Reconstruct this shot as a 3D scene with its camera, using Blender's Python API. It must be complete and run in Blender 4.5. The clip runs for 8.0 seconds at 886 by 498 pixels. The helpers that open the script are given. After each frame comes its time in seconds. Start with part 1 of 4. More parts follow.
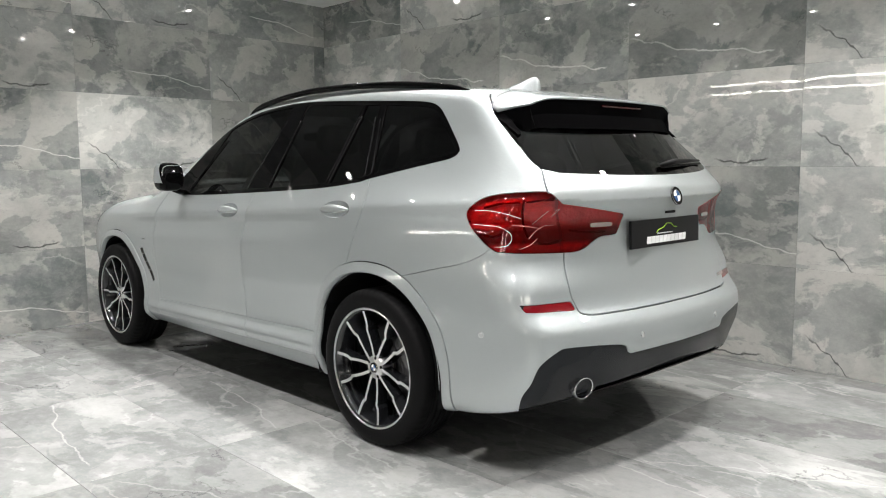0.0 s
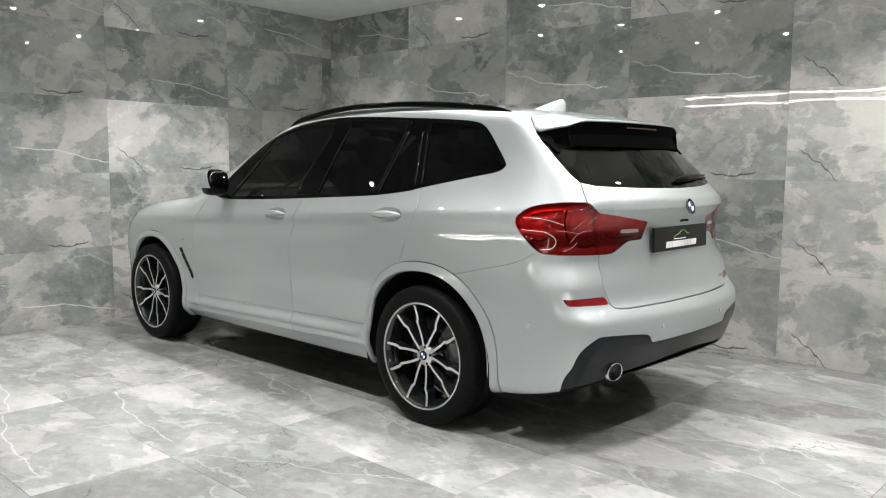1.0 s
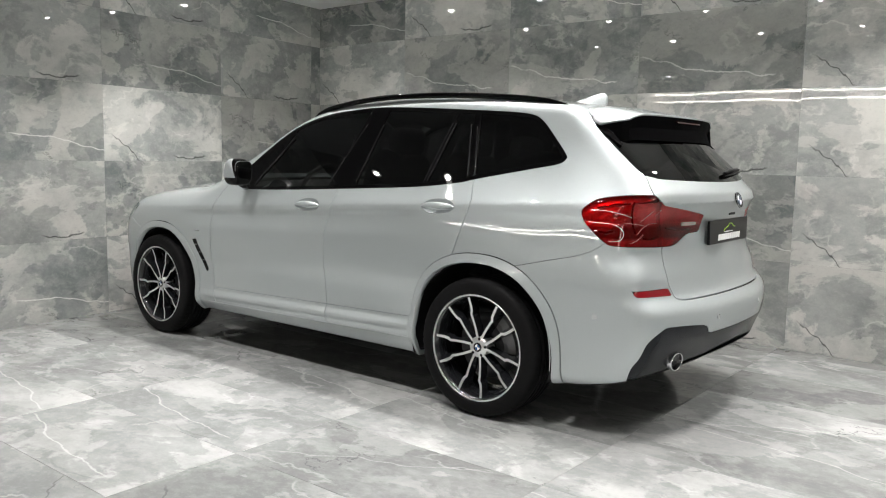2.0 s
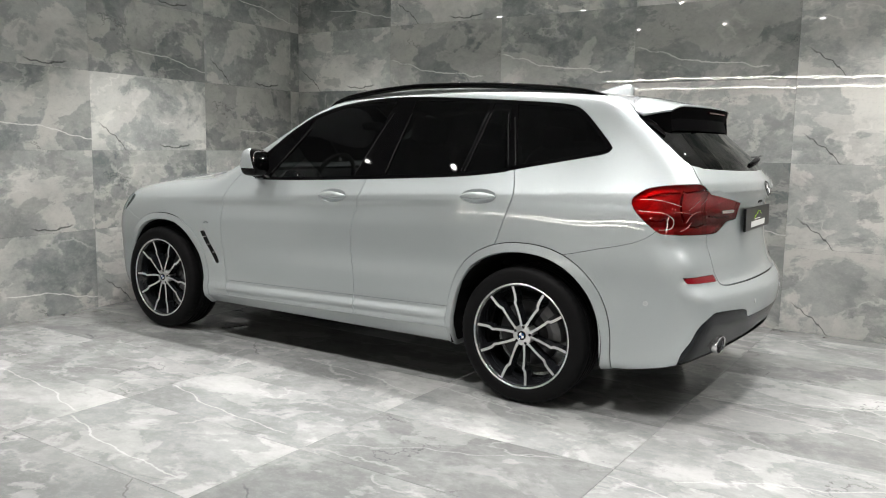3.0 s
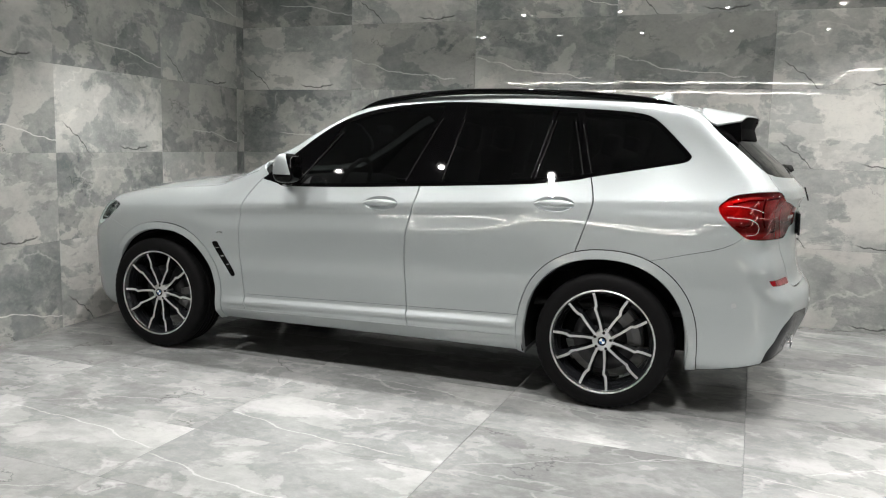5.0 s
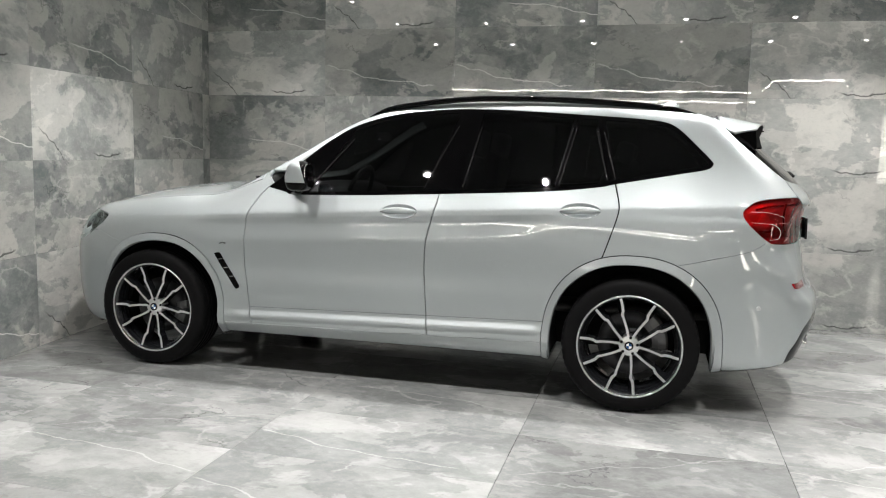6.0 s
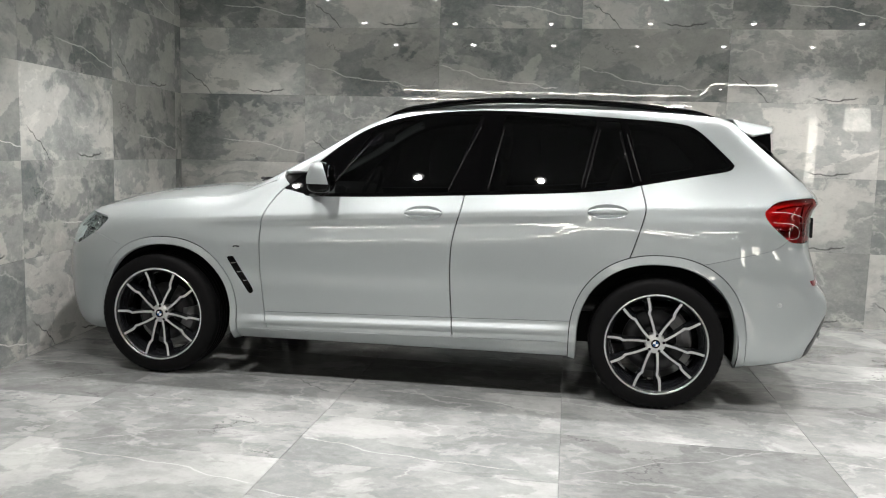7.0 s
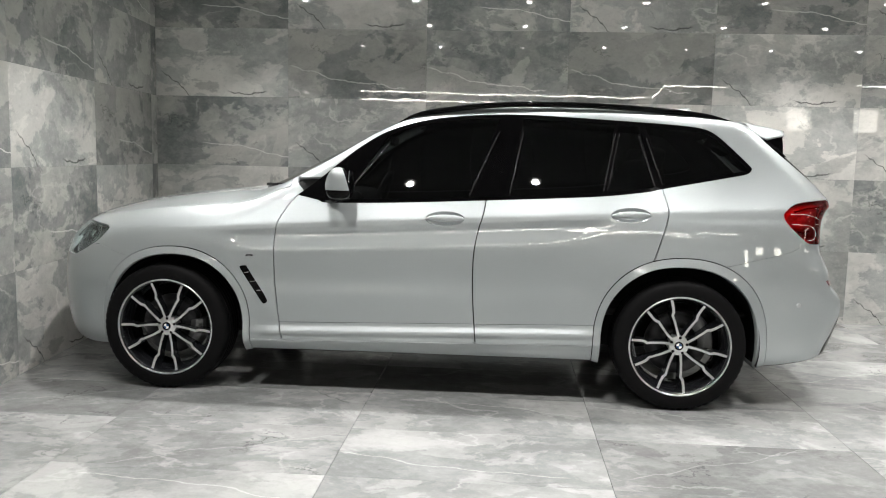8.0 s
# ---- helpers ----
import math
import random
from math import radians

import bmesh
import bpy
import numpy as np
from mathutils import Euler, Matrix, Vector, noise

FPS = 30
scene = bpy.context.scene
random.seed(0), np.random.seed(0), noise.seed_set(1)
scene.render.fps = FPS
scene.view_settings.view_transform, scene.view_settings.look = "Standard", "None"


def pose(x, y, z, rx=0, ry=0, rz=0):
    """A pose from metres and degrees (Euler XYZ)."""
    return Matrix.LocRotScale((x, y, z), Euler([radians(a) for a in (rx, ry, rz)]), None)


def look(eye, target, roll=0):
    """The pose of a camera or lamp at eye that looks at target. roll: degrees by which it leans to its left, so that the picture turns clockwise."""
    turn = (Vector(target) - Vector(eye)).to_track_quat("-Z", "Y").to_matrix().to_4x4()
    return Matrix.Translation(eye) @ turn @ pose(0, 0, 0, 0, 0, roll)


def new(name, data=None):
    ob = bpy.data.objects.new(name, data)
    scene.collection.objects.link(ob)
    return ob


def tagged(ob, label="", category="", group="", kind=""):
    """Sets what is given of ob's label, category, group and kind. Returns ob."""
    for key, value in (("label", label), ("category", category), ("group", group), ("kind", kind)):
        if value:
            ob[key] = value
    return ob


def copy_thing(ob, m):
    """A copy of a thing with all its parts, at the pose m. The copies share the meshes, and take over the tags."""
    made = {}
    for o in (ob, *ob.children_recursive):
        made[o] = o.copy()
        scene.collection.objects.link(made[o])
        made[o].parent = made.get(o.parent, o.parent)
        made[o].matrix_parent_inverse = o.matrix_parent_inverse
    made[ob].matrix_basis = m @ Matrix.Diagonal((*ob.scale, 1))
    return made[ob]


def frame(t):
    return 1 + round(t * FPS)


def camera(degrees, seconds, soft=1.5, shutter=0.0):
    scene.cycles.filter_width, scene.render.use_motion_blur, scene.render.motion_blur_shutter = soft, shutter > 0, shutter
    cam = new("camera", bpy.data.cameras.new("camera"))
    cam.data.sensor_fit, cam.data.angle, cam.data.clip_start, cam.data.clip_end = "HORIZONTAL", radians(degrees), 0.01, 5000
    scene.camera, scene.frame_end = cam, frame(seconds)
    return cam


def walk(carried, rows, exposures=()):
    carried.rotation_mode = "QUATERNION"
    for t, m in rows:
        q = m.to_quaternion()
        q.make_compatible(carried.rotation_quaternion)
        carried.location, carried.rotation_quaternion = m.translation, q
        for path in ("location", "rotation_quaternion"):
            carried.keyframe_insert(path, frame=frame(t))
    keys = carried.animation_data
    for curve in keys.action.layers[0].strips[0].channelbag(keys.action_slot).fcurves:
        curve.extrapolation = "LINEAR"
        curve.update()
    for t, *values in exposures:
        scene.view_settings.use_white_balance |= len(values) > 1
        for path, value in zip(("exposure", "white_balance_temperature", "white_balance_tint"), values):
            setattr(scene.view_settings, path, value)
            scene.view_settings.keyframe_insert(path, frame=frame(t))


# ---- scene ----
cam = camera(58.0, 8.0, 1.1)
PATH = [
    (0, (4.184, -3.1, 1.283), (2.746, -1.728, 1.061), -0.4),
    (0.5, (4.311, -3.359, 1.327), (2.897, -1.96, 1.113), -0.0),
    (1, (4.23, -3.717, 1.33), (2.861, -2.275, 1.115), 0.4),
    (1.5, (4.055, -3.953, 1.348), (2.74, -2.463, 1.127), 0.6),
    (1.7, (3.938, -4.029, 1.331), (2.66, -2.508, 1.104), 0.8),
    (2.8, (3.357, -4.383, 1.303), (2.219, -2.757, 1.058), 1.2),
    (3, (3.281, -4.482, 1.328), (2.195, -2.824, 1.066), 1.0),
    (3.5, (2.971, -4.566, 1.346), (1.974, -2.852, 1.082), 1.1),
    (4, (2.686, -4.798, 1.359), (1.785, -3.032, 1.098), 1.4),
    (4.5, (2.394, -4.868, 1.325), (1.585, -3.057, 1.068), 1.4),
    (4.7, (2.277, -4.919, 1.358), (1.507, -3.092, 1.097), 1.4),
    (6, (1.521, -5.133, 1.347), (1.015, -3.213, 1.106), 1.4),
    (6.5, (1.208, -5.2, 1.35), (0.818, -3.253, 1.11), 1.5),
    (7, (0.934, -5.239, 1.337), (0.629, -3.276, 1.102), 1.6),
    (7.5, (0.72, -5.188, 1.344), (0.502, -3.214, 1.11), 1.5),
    (8, (0.449, -5.23, 1.349), (0.306, -3.249, 1.119), 1.3),
]
walk(cam, [(t, look(eye, target, roll)) for t, eye, target, roll in PATH], ((0, .15), (1.5, .14), (3, .09), (4.5, .05), (6, -.01), (8, -.01)))
# ---------------------------------------------------------------- light: a closed showroom lit by ceiling downlights
world = bpy.data.worlds.new("showroom_night")
world.use_nodes = True
world.node_tree.nodes["Background"].inputs[0].default_value = (.02, .02, .022, 1)
world.node_tree.nodes["Background"].inputs[1].default_value = .3
scene.world = world
scene.view_settings.exposure = 0.0

CEILING = 2.815
LAMP_SPOTS = [(x, y) for y in (1.0, -.40, -2.15, -8.5) for x in (-1.48, -.42, .65, 1.73, 2.80, 3.88, 5.00, 6.20)] + [(-2.30, -6.40)]


def downlight_lamp(x, y, watts=13):
    data = bpy.data.lights.new("downlight_lamp", "AREA")
    data.shape, data.size, data.energy, data.color = "DISK", .05, watts, (1.0, .963, .94)
    data.spread = radians(98)
    lamp = new("downlight_lamp", data)
    lamp.matrix_world = pose(x, y, CEILING - .030)
    return lamp


for x, y in LAMP_SPOTS:
    downlight_lamp(x, y, (13 if x > 2.5 else 7) if y > 0 else (21 if x < -1 else 17 if x > 2.5 else 14) if y > -1 else (21 if x > 2.5 else 20))
# ---------------------------------------------------------------- materials
def material(name):
    m = bpy.data.materials.new(name)
    m.use_nodes = True
    return m, m.node_tree.nodes, m.node_tree.links, m.node_tree.nodes["Principled BSDF"]


def plain(name, color, rough=.5, metal=0.0, coat=0.0, grain=0.0, grain_size=200, wear=.12, spec=.5):
    """A surface of one colour with grain in its colour, gloss and relief."""
    m, nodes, links, b = material(name)
    b.inputs["Metallic"].default_value, b.inputs["Coat Weight"].default_value = metal, coat
    b.inputs["Coat Roughness"].default_value, b.inputs["Specular IOR Level"].default_value = .03, spec
    co = nodes.new("ShaderNodeTexCoord")
    big = nodes.new("ShaderNodeTexNoise")
    big.inputs["Scale"].default_value, big.inputs["Detail"].default_value = 7, 5
    links.new(co.outputs["Object"], big.inputs["Vector"])
    mix = nodes.new("ShaderNodeMix")
    mix.data_type = "RGBA"
    mix.inputs[6].default_value = (*[c * (1 - wear) for c in color], 1)
    mix.inputs[7].default_value = (*[min(1, c * (1 + wear)) for c in color], 1)
    links.new(big.outputs["Fac"], mix.inputs[0])
    links.new(mix.outputs[2], b.inputs["Base Color"])
    rr = nodes.new("ShaderNodeMapRange")
    rr.inputs[3].default_value, rr.inputs[4].default_value = rough * .85, min(1, rough * 1.15)
    links.new(big.outputs["Fac"], rr.inputs[0])
    links.new(rr.outputs[0], b.inputs["Roughness"])
    if grain:
        fine = nodes.new("ShaderNodeTexNoise")
        fine.inputs["Scale"].default_value = grain_size
        links.new(co.outputs["Object"], fine.inputs["Vector"])
        bump = nodes.new("ShaderNodeBump")
        bump.inputs["Strength"].default_value, bump.inputs["Distance"].default_value = grain, .002
        links.new(fine.outputs["Fac"], bump.inputs["Height"])
        links.new(bump.outputs[0], b.inputs["Normal"])
    return m


def car_paint():
    m, nodes, links, b = material("silver_paint")
    b.inputs["Metallic"].default_value, b.inputs["Roughness"].default_value = .60, .45
    b.inputs["Coat Weight"].default_value, b.inputs["Coat Roughness"].default_value = 1.0, .015
    b.inputs["Coat IOR"].default_value = 1.75
    co = nodes.new("ShaderNodeTexCoord")
    flake = nodes.new("ShaderNodeTexVoronoi")
    flake.inputs["Scale"].default_value = 900
    links.new(co.outputs["Object"], flake.inputs["Vector"])
    mix = nodes.new("ShaderNodeMix")
    mix.data_type = "RGBA"
    mix.inputs[6].default_value, mix.inputs[7].default_value = (.345, .377, .381, 1), (.455, .495, .500, 1)
    links.new(flake.outputs["Color"], mix.inputs[0])
    links.new(mix.outputs[2], b.inputs["Base Color"])
    return m


PAINT = car_paint()
BLACK_GLOSS = plain("gloss_black", (.0022, .0022, .0024), .03, spec=.13)
SATIN_BLACK = plain("satin_black", (.003, .003, .0033), .6, spec=.01)
BLACK_PLASTIC = plain("black_plastic", (.006, .006, .0064), .6, grain=.3, spec=.15)
DARK_GREY = plain("dark_grey_plastic", (.008, .0095, .012), .24, spec=.26)
SEAL = plain("window_seal_gloss", (.012, .012, .013), .16, spec=.6)
RUBBER = plain("tyre_rubber", (.005, .005, .0053), .55, grain=.35, grain_size=120, spec=.08)
# far walls out of view: grey chosen for dim reflections in the car
WALL_PLAIN = plain("wall_paint", (.30, .305, .31), .6)
CEILING_PAINT = plain("ceiling_paint", (.84, .84, .83), .7, grain=.1)
GROUT = plain("grout", (.16, .165, .165), .7, grain=.3)


def tinted(name, clear, tint=(.9, 1, .97)):
    """Thin glass: it mirrors at its face and lets a tinted share of the light through."""
    m, nodes, links, b = material(name)
    nodes.remove(b)
    out = nodes["Material Output"]
    gloss = nodes.new("ShaderNodeBsdfGlossy")
    gloss.inputs["Roughness"].default_value = .012
    clearer = nodes.new("ShaderNodeBsdfTransparent")
    clearer.inputs["Color"].default_value = (*[clear * c for c in tint], 1)
    fres = nodes.new("ShaderNodeFresnel")
    fres.inputs["IOR"].default_value = 1.62
    mix = nodes.new("ShaderNodeMixShader")
    links.new(fres.outputs[0], mix.inputs[0])
    links.new(clearer.outputs[0], mix.inputs[1])
    links.new(gloss.outputs[0], mix.inputs[2])
    links.new(mix.outputs[0], out.inputs["Surface"])
    return m


def lamp_back():
    """The faceted inside of a tail lamp: its mirrored bright and dim zones painted as bands, with cells."""
    m, nodes, links, b = material("lamp_reflector")
    co = nodes.new("ShaderNodeTexCoord")
    split = nodes.new("ShaderNodeSeparateXYZ")
    links.new(co.outputs["Object"], split.inputs[0])
    span = nodes.new("ShaderNodeMapRange")
    span.inputs[1].default_value, span.inputs[2].default_value = .90, 1.17
    links.new(split.outputs[2], span.inputs[0])
    ramp = nodes.new("ShaderNodeValToRGB")
    # height and tone: bright and dark reflections put into the base colour
    shine_bands = ((0, 1.0), (.16, 1.0), (.22, .30), (.38, .36), (.47, 1.0), (.70, 1.0), (.80, .62), (.92, .35))
    while len(ramp.color_ramp.elements) < len(shine_bands):
        ramp.color_ramp.elements.new(.5)
    for e, (at, v) in zip(ramp.color_ramp.elements, shine_bands):
        e.position, e.color = at, (v, v * .8, v * .8, 1)
    links.new(span.outputs[0], ramp.inputs[0])
    cell = nodes.new("ShaderNodeTexVoronoi")
    cell.inputs["Scale"].default_value = 16
    links.new(co.outputs["Object"], cell.inputs["Vector"])
    tone = nodes.new("ShaderNodeMix")
    tone.data_type, tone.blend_type = "RGBA", "MULTIPLY"
    tone.inputs[0].default_value = .35
    links.new(ramp.outputs[0], tone.inputs[6])
    grey = nodes.new("ShaderNodeRGBToBW")
    links.new(cell.outputs["Color"], grey.inputs[0])
    links.new(grey.outputs[0], tone.inputs[7])
    links.new(tone.outputs[2], b.inputs["Base Color"])
    facet = nodes.new("ShaderNodeTexVoronoi")
    facet.inputs["Scale"].default_value = 70
    links.new(co.outputs["Object"], facet.inputs["Vector"])
    bump = nodes.new("ShaderNodeBump")
    bump.inputs["Strength"].default_value, bump.inputs["Distance"].default_value = .5, .004
    links.new(facet.outputs["Distance"], bump.inputs["Height"])
    links.new(bump.outputs[0], b.inputs["Normal"])
    b.inputs["Metallic"].default_value, b.inputs["Roughness"].default_value = .25, .28
    return m


TINTED = tinted("tinted_glass", .042)
CLEAR_LENS = tinted("clear_lens", .92)
RED_LENS = tinted("red_lens", .98, (1, .05, .06))
LAMP_BACK = lamp_back()
CHROME = plain("chrome", (.72, .72, .73), .09, metal=1.0, wear=.03)
MACHINED = plain("machined_alloy", (.74, .74, .74), .30, metal=1.0, grain=.08, grain_size=400, wear=.05)
RIM_DARK = plain("dark_alloy", (.013, .014, .016), .18, metal=.3, coat=.8)
BRAKE = plain("brake_steel", (.055, .055, .058), .38, metal=.9, grain=.2)
WHITE_MARK = plain("white_print", (.78, .78, .78), .35)
GREEN_MARK = plain("green_print", (.33, .58, .03), .35)
BLUE_MARK = plain("blue_enamel", (.02, .075, .21), .2, coat=.5)
PLATE_BLACK = plain("black_plate", (.006, .006, .0065), .3, spec=.2)
SEAT_LEATHER = plain("dark_leather", (.022, .022, .024), .5, grain=.4, grain_size=90)
LAMP_CHROME = plain("lamp_chrome", (.55, .56, .57), .18, metal=.8, grain=.3, grain_size=30)
RED_PLASTIC = plain("red_reflector", (.17, .004, .008), .15, coat=.7)
RED_LENS_SOLID = plain("dark_red_lens", (.030, .003, .004), .2, coat=.1)
SENSOR = plain("sensor_grey", (.42, .44, .44), .35, coat=.4)
LIGHT_BAR = plain("light_guide", (.9, .85, .85), .2)
CEILING_DARK = plain("charcoal_ceiling_paint", (.055, .056, .058), .75, grain=.1)
# ceiling out of view: the dimness of its reflection put into the colour
CEILING_GREY = plain("grey_ceiling_paint", (.20, .202, .207), .75, grain=.1)


def marble(name, dark, mid, light, seed, veins=(), cracks=(), strength=.8, bold=1.2):
    """Polished marble print of one large tile: clouds, broken patches, fine veins, and its own long veins and cracks.
    A vein is a row of (u, v) places across the tile, both from 0 to 1."""
    m, nodes, links, b = material(name)

    def math_node(op, a, c=None, d=None):
        n = nodes.new("ShaderNodeMath")
        n.operation = op
        for i, q in enumerate((a, c, d)):
            if q is None:
                continue
            if isinstance(q, (int, float)):
                n.inputs[i].default_value = q
            else:
                links.new(q, n.inputs[i])
        return n.outputs[0]

    def noise_node(scale, detail, rough, warp, z):
        n = nodes.new("ShaderNodeTexNoise")
        n.noise_dimensions = "4D"
        links.new(math_node("ADD", math_node("MULTIPLY", info.outputs["Random"], 60.0 if z < 20 else 0.0), seed + z), n.inputs["W"])
        n.inputs["Scale"].default_value, n.inputs["Detail"].default_value = scale, detail
        n.inputs["Roughness"].default_value, n.inputs["Distortion"].default_value = rough, warp
        links.new(place, n.inputs["Vector"])
        return n.outputs["Fac"]

    def blend(fac, a, c):
        n = nodes.new("ShaderNodeMix")
        n.data_type = "RGBA"
        for i, q in ((0, fac), (6, a), (7, c)):
            if isinstance(q, tuple):
                n.inputs[i].default_value = (*q, 1)
            else:
                links.new(q, n.inputs[i])
        return n.outputs[2]

    def ramp(fac, lo, hi, a=0.0, c=1.0):
        n = nodes.new("ShaderNodeMapRange")
        n.interpolation_type = "SMOOTHSTEP"
        for i, q in enumerate((lo, hi, a, c)):
            n.inputs[i + 1].default_value = q
        links.new(fac, n.inputs[0])
        return n.outputs[0]

    info = nodes.new("ShaderNodeObjectInfo")
    co = nodes.new("ShaderNodeTexCoord")
    size = nodes.new("ShaderNodeMapping")
    size.inputs["Scale"].default_value = (.95, .66, 1)
    links.new(co.outputs["UV"], size.inputs["Vector"])
    place = size.outputs[0]
    split = nodes.new("ShaderNodeSeparateXYZ")
    links.new(co.outputs["UV"], split.inputs[0])
    u, v = split.outputs[0], split.outputs[1]
    clouds = noise_node(1.5, 8, .58, .3, 0)
    patches = noise_node(2.1, 12, .62, .4, 3)
    broken = ramp(patches, .488, .518)
    tone = blend(ramp(clouds, .36, .62), dark, mid)
    tone = blend(math_node("MULTIPLY", broken, ramp(clouds, .40, .66, .18 * bold, .80 * bold)), tone, light)
    slabs = noise_node(1.7, 11, .60, .5, 5)
    tone = blend(math_node("MULTIPLY", ramp(slabs, .54, .562), .44 * bold), tone, dark)
    tone = blend(math_node("MULTIPLY", ramp(slabs, .447, .427), .40 * bold), tone, light)
    smoke = noise_node(13, 9, .72, .3, 7)
    tone = blend(ramp(smoke, .42, .70, 0, .26), tone, light)
    tone = blend(ramp(smoke, .50, .24, 0, .42), tone, dark)
    grit = noise_node(46, 6, .7, .2, 9)
    tone = blend(ramp(grit, .50, .74, 0, .20), tone, light)
    tone = blend(ramp(grit, .50, .26, 0, .22), tone, dark)
    thread = math_node("ABSOLUTE", math_node("SUBTRACT", noise_node(1.5, 7, .55, .25, 11), .5))
    fine = math_node("MULTIPLY", ramp(thread, .014, .0), ramp(noise_node(3.1, 2, .5, 0, 17), .47, .58))
    tone = blend(math_node("MULTIPLY", fine, .36), tone, tuple(min(1, 1.2 * c) for c in light))
    thread = math_node("ABSOLUTE", math_node("SUBTRACT", noise_node(2.0, 8, .6, .25, 23), .52))
    fine = math_node("MULTIPLY", ramp(thread, .009, .0), ramp(noise_node(2.3, 2, .5, 0, 29), .55, .66))
    tone = blend(math_node("MULTIPLY", fine, .6), tone, tuple(.35 * c for c in dark))
    shake = math_node("MULTIPLY", math_node("SUBTRACT", noise_node(9, 5, .65, .3, 31), .5), .11)
    for rows, color, width in [(r, (.70, .70, .68), .012) for r in veins] + [(r, (.060, .062, .062), .014) for r in cracks]:
        line = nodes.new("ShaderNodeValToRGB")
        line.color_ramp.interpolation = "EASE" if width > .0115 else "LINEAR"
        stops = line.color_ramp.elements
        while len(stops) < len(rows):
            stops.new(.5)
        for e, (pu, pv) in zip(stops, rows):
            e.position, e.color = pu, (pv, pv, pv, 1)
        links.new(u, line.inputs[0])
        off = math_node("ABSOLUTE", math_node("SUBTRACT", math_node("ADD", v, shake), line.outputs[0]))
        body = ramp(off, width, width * .25)
        ends = math_node("MULTIPLY", ramp(u, rows[0][0] - .01, rows[0][0] + .05), ramp(u, rows[-1][0] + .02, rows[-1][0] - .02) if rows[-1][0] < .99 else 1.0)
        body = math_node("MULTIPLY", math_node("MULTIPLY", body, ends), ramp(noise_node(7, 3, .6, 0, 37), .25, .5, .35, 1))
        tone = blend(math_node("MULTIPLY", body, strength), tone, color)
    hue = nodes.new("ShaderNodeHueSaturation")
    links.new(ramp(info.outputs["Random"], 0, 1, .85, 1.13), hue.inputs["Value"])
    links.new(tone, hue.inputs["Color"])
    links.new(hue.outputs[0], b.inputs["Base Color"])
    links.new(ramp(smoke, .3, .7, GLOSS[0], GLOSS[1]), b.inputs["Roughness"])
    b.inputs["Specular IOR Level"].default_value = .5
    bump = nodes.new("ShaderNodeBump")
    bump.inputs["Strength"].default_value, bump.inputs["Distance"].default_value = .028, .01
    links.new(noise_node(5.5, 3, .5, 0, 41), bump.inputs["Height"])
    links.new(bump.outputs[0], b.inputs["Normal"])
    return m


GLOSS = (.004, .012)
SHADES = ((.158, .176, .177), (.290, .305, .300), (.51, .507, .478))
PALE = ((.255, .270, .265), (.42, .434, .423), (.66, .652, .618))
GROUND = ((.15, .157, .155), (.225, .233, .23), (.35, .355, .348))
VEIN_LOW = [(.36, .33), (.45, .31), (.55, .305), (.65, .285), (.75, .24), (.88, .19), (1.0, .14)]
VEIN_FALL = [(0.0, .46), (.15, .40), (.33, .27), (.60, .22), (.85, .16)]
CRACK_FALL = [(.05, .36), (.10, .30), (.17, .20), (.22, .12), (.27, .0)]
CRACK_LOW = [(.55, .07), (.62, .035), (.70, .03), (.78, .06), (.84, .09)]
STONE_VEINED = marble("veined_marble", *SHADES, 1.0, [VEIN_LOW])
STONE_FALL = marble("falling_vein_marble", *SHADES, 5.3, [VEIN_FALL])
STONE_PALE = marble("pale_cracked_marble", *PALE, 9.7, [], [CRACK_FALL, CRACK_LOW])
GLOSS = (.09, .17)
FLOOR_STONE = [marble("floor_marble_low_vein", *GROUND, 14.0, [VEIN_LOW], (), .16, .95),
               marble("floor_marble_fall", *GROUND, 21.0, [VEIN_FALL], [CRACK_LOW], .2, .95),
               marble("floor_marble_crack", *GROUND, 27.5, [], [CRACK_FALL], .5, .95),
               marble("floor_marble_cross", *GROUND, 33.1, [[(.05, .20), (.20, .33), (.38, .55), (.52, .62), (.70, .85), (.80, .97)]], (), .16, .95)]


def glow(name, color, strength):
    m, nodes, links, b = material(name)
    b.inputs["Base Color"].default_value = (*color, 1)
    b.inputs["Emission Color"].default_value, b.inputs["Emission Strength"].default_value = (*color, 1), strength
    return m


LED = glow("led_strip", (1, .96, .86), 55)
LAMP_FACE = glow("lamp_face", (1, .97, .92), 85)
LIT_GLASS = glow("lit_window", (1, .95, .84), 9)
# ---------------------------------------------------------------- room
def part(name, bm, mat, parent=None, label="", smooth=False):
    me = bpy.data.meshes.new(name)
    bm.to_mesh(me)
    bm.free()
    me.materials.append(mat)
    if smooth:
        for f in me.polygons:
            f.use_smooth = True
    ob = new(name, me)
    ob.parent = parent
    if label:
        ob["label"] = label
    return ob


def box(x0, x1, y0, y1, z0, z1, bevel=0.0):
    bm = bmesh.new()
    bmesh.ops.create_cube(bm, size=1, matrix=Matrix.Translation(((x0 + x1) / 2, (y0 + y1) / 2, (z0 + z1) / 2)) @ Matrix.Diagonal((x1 - x0, y1 - y0, z1 - z0, 1)))
    if bevel:
        bmesh.ops.bevel(bm, geom=bm.edges[:], offset=bevel, segments=2, affect="EDGES", profile=.6)
    return bm


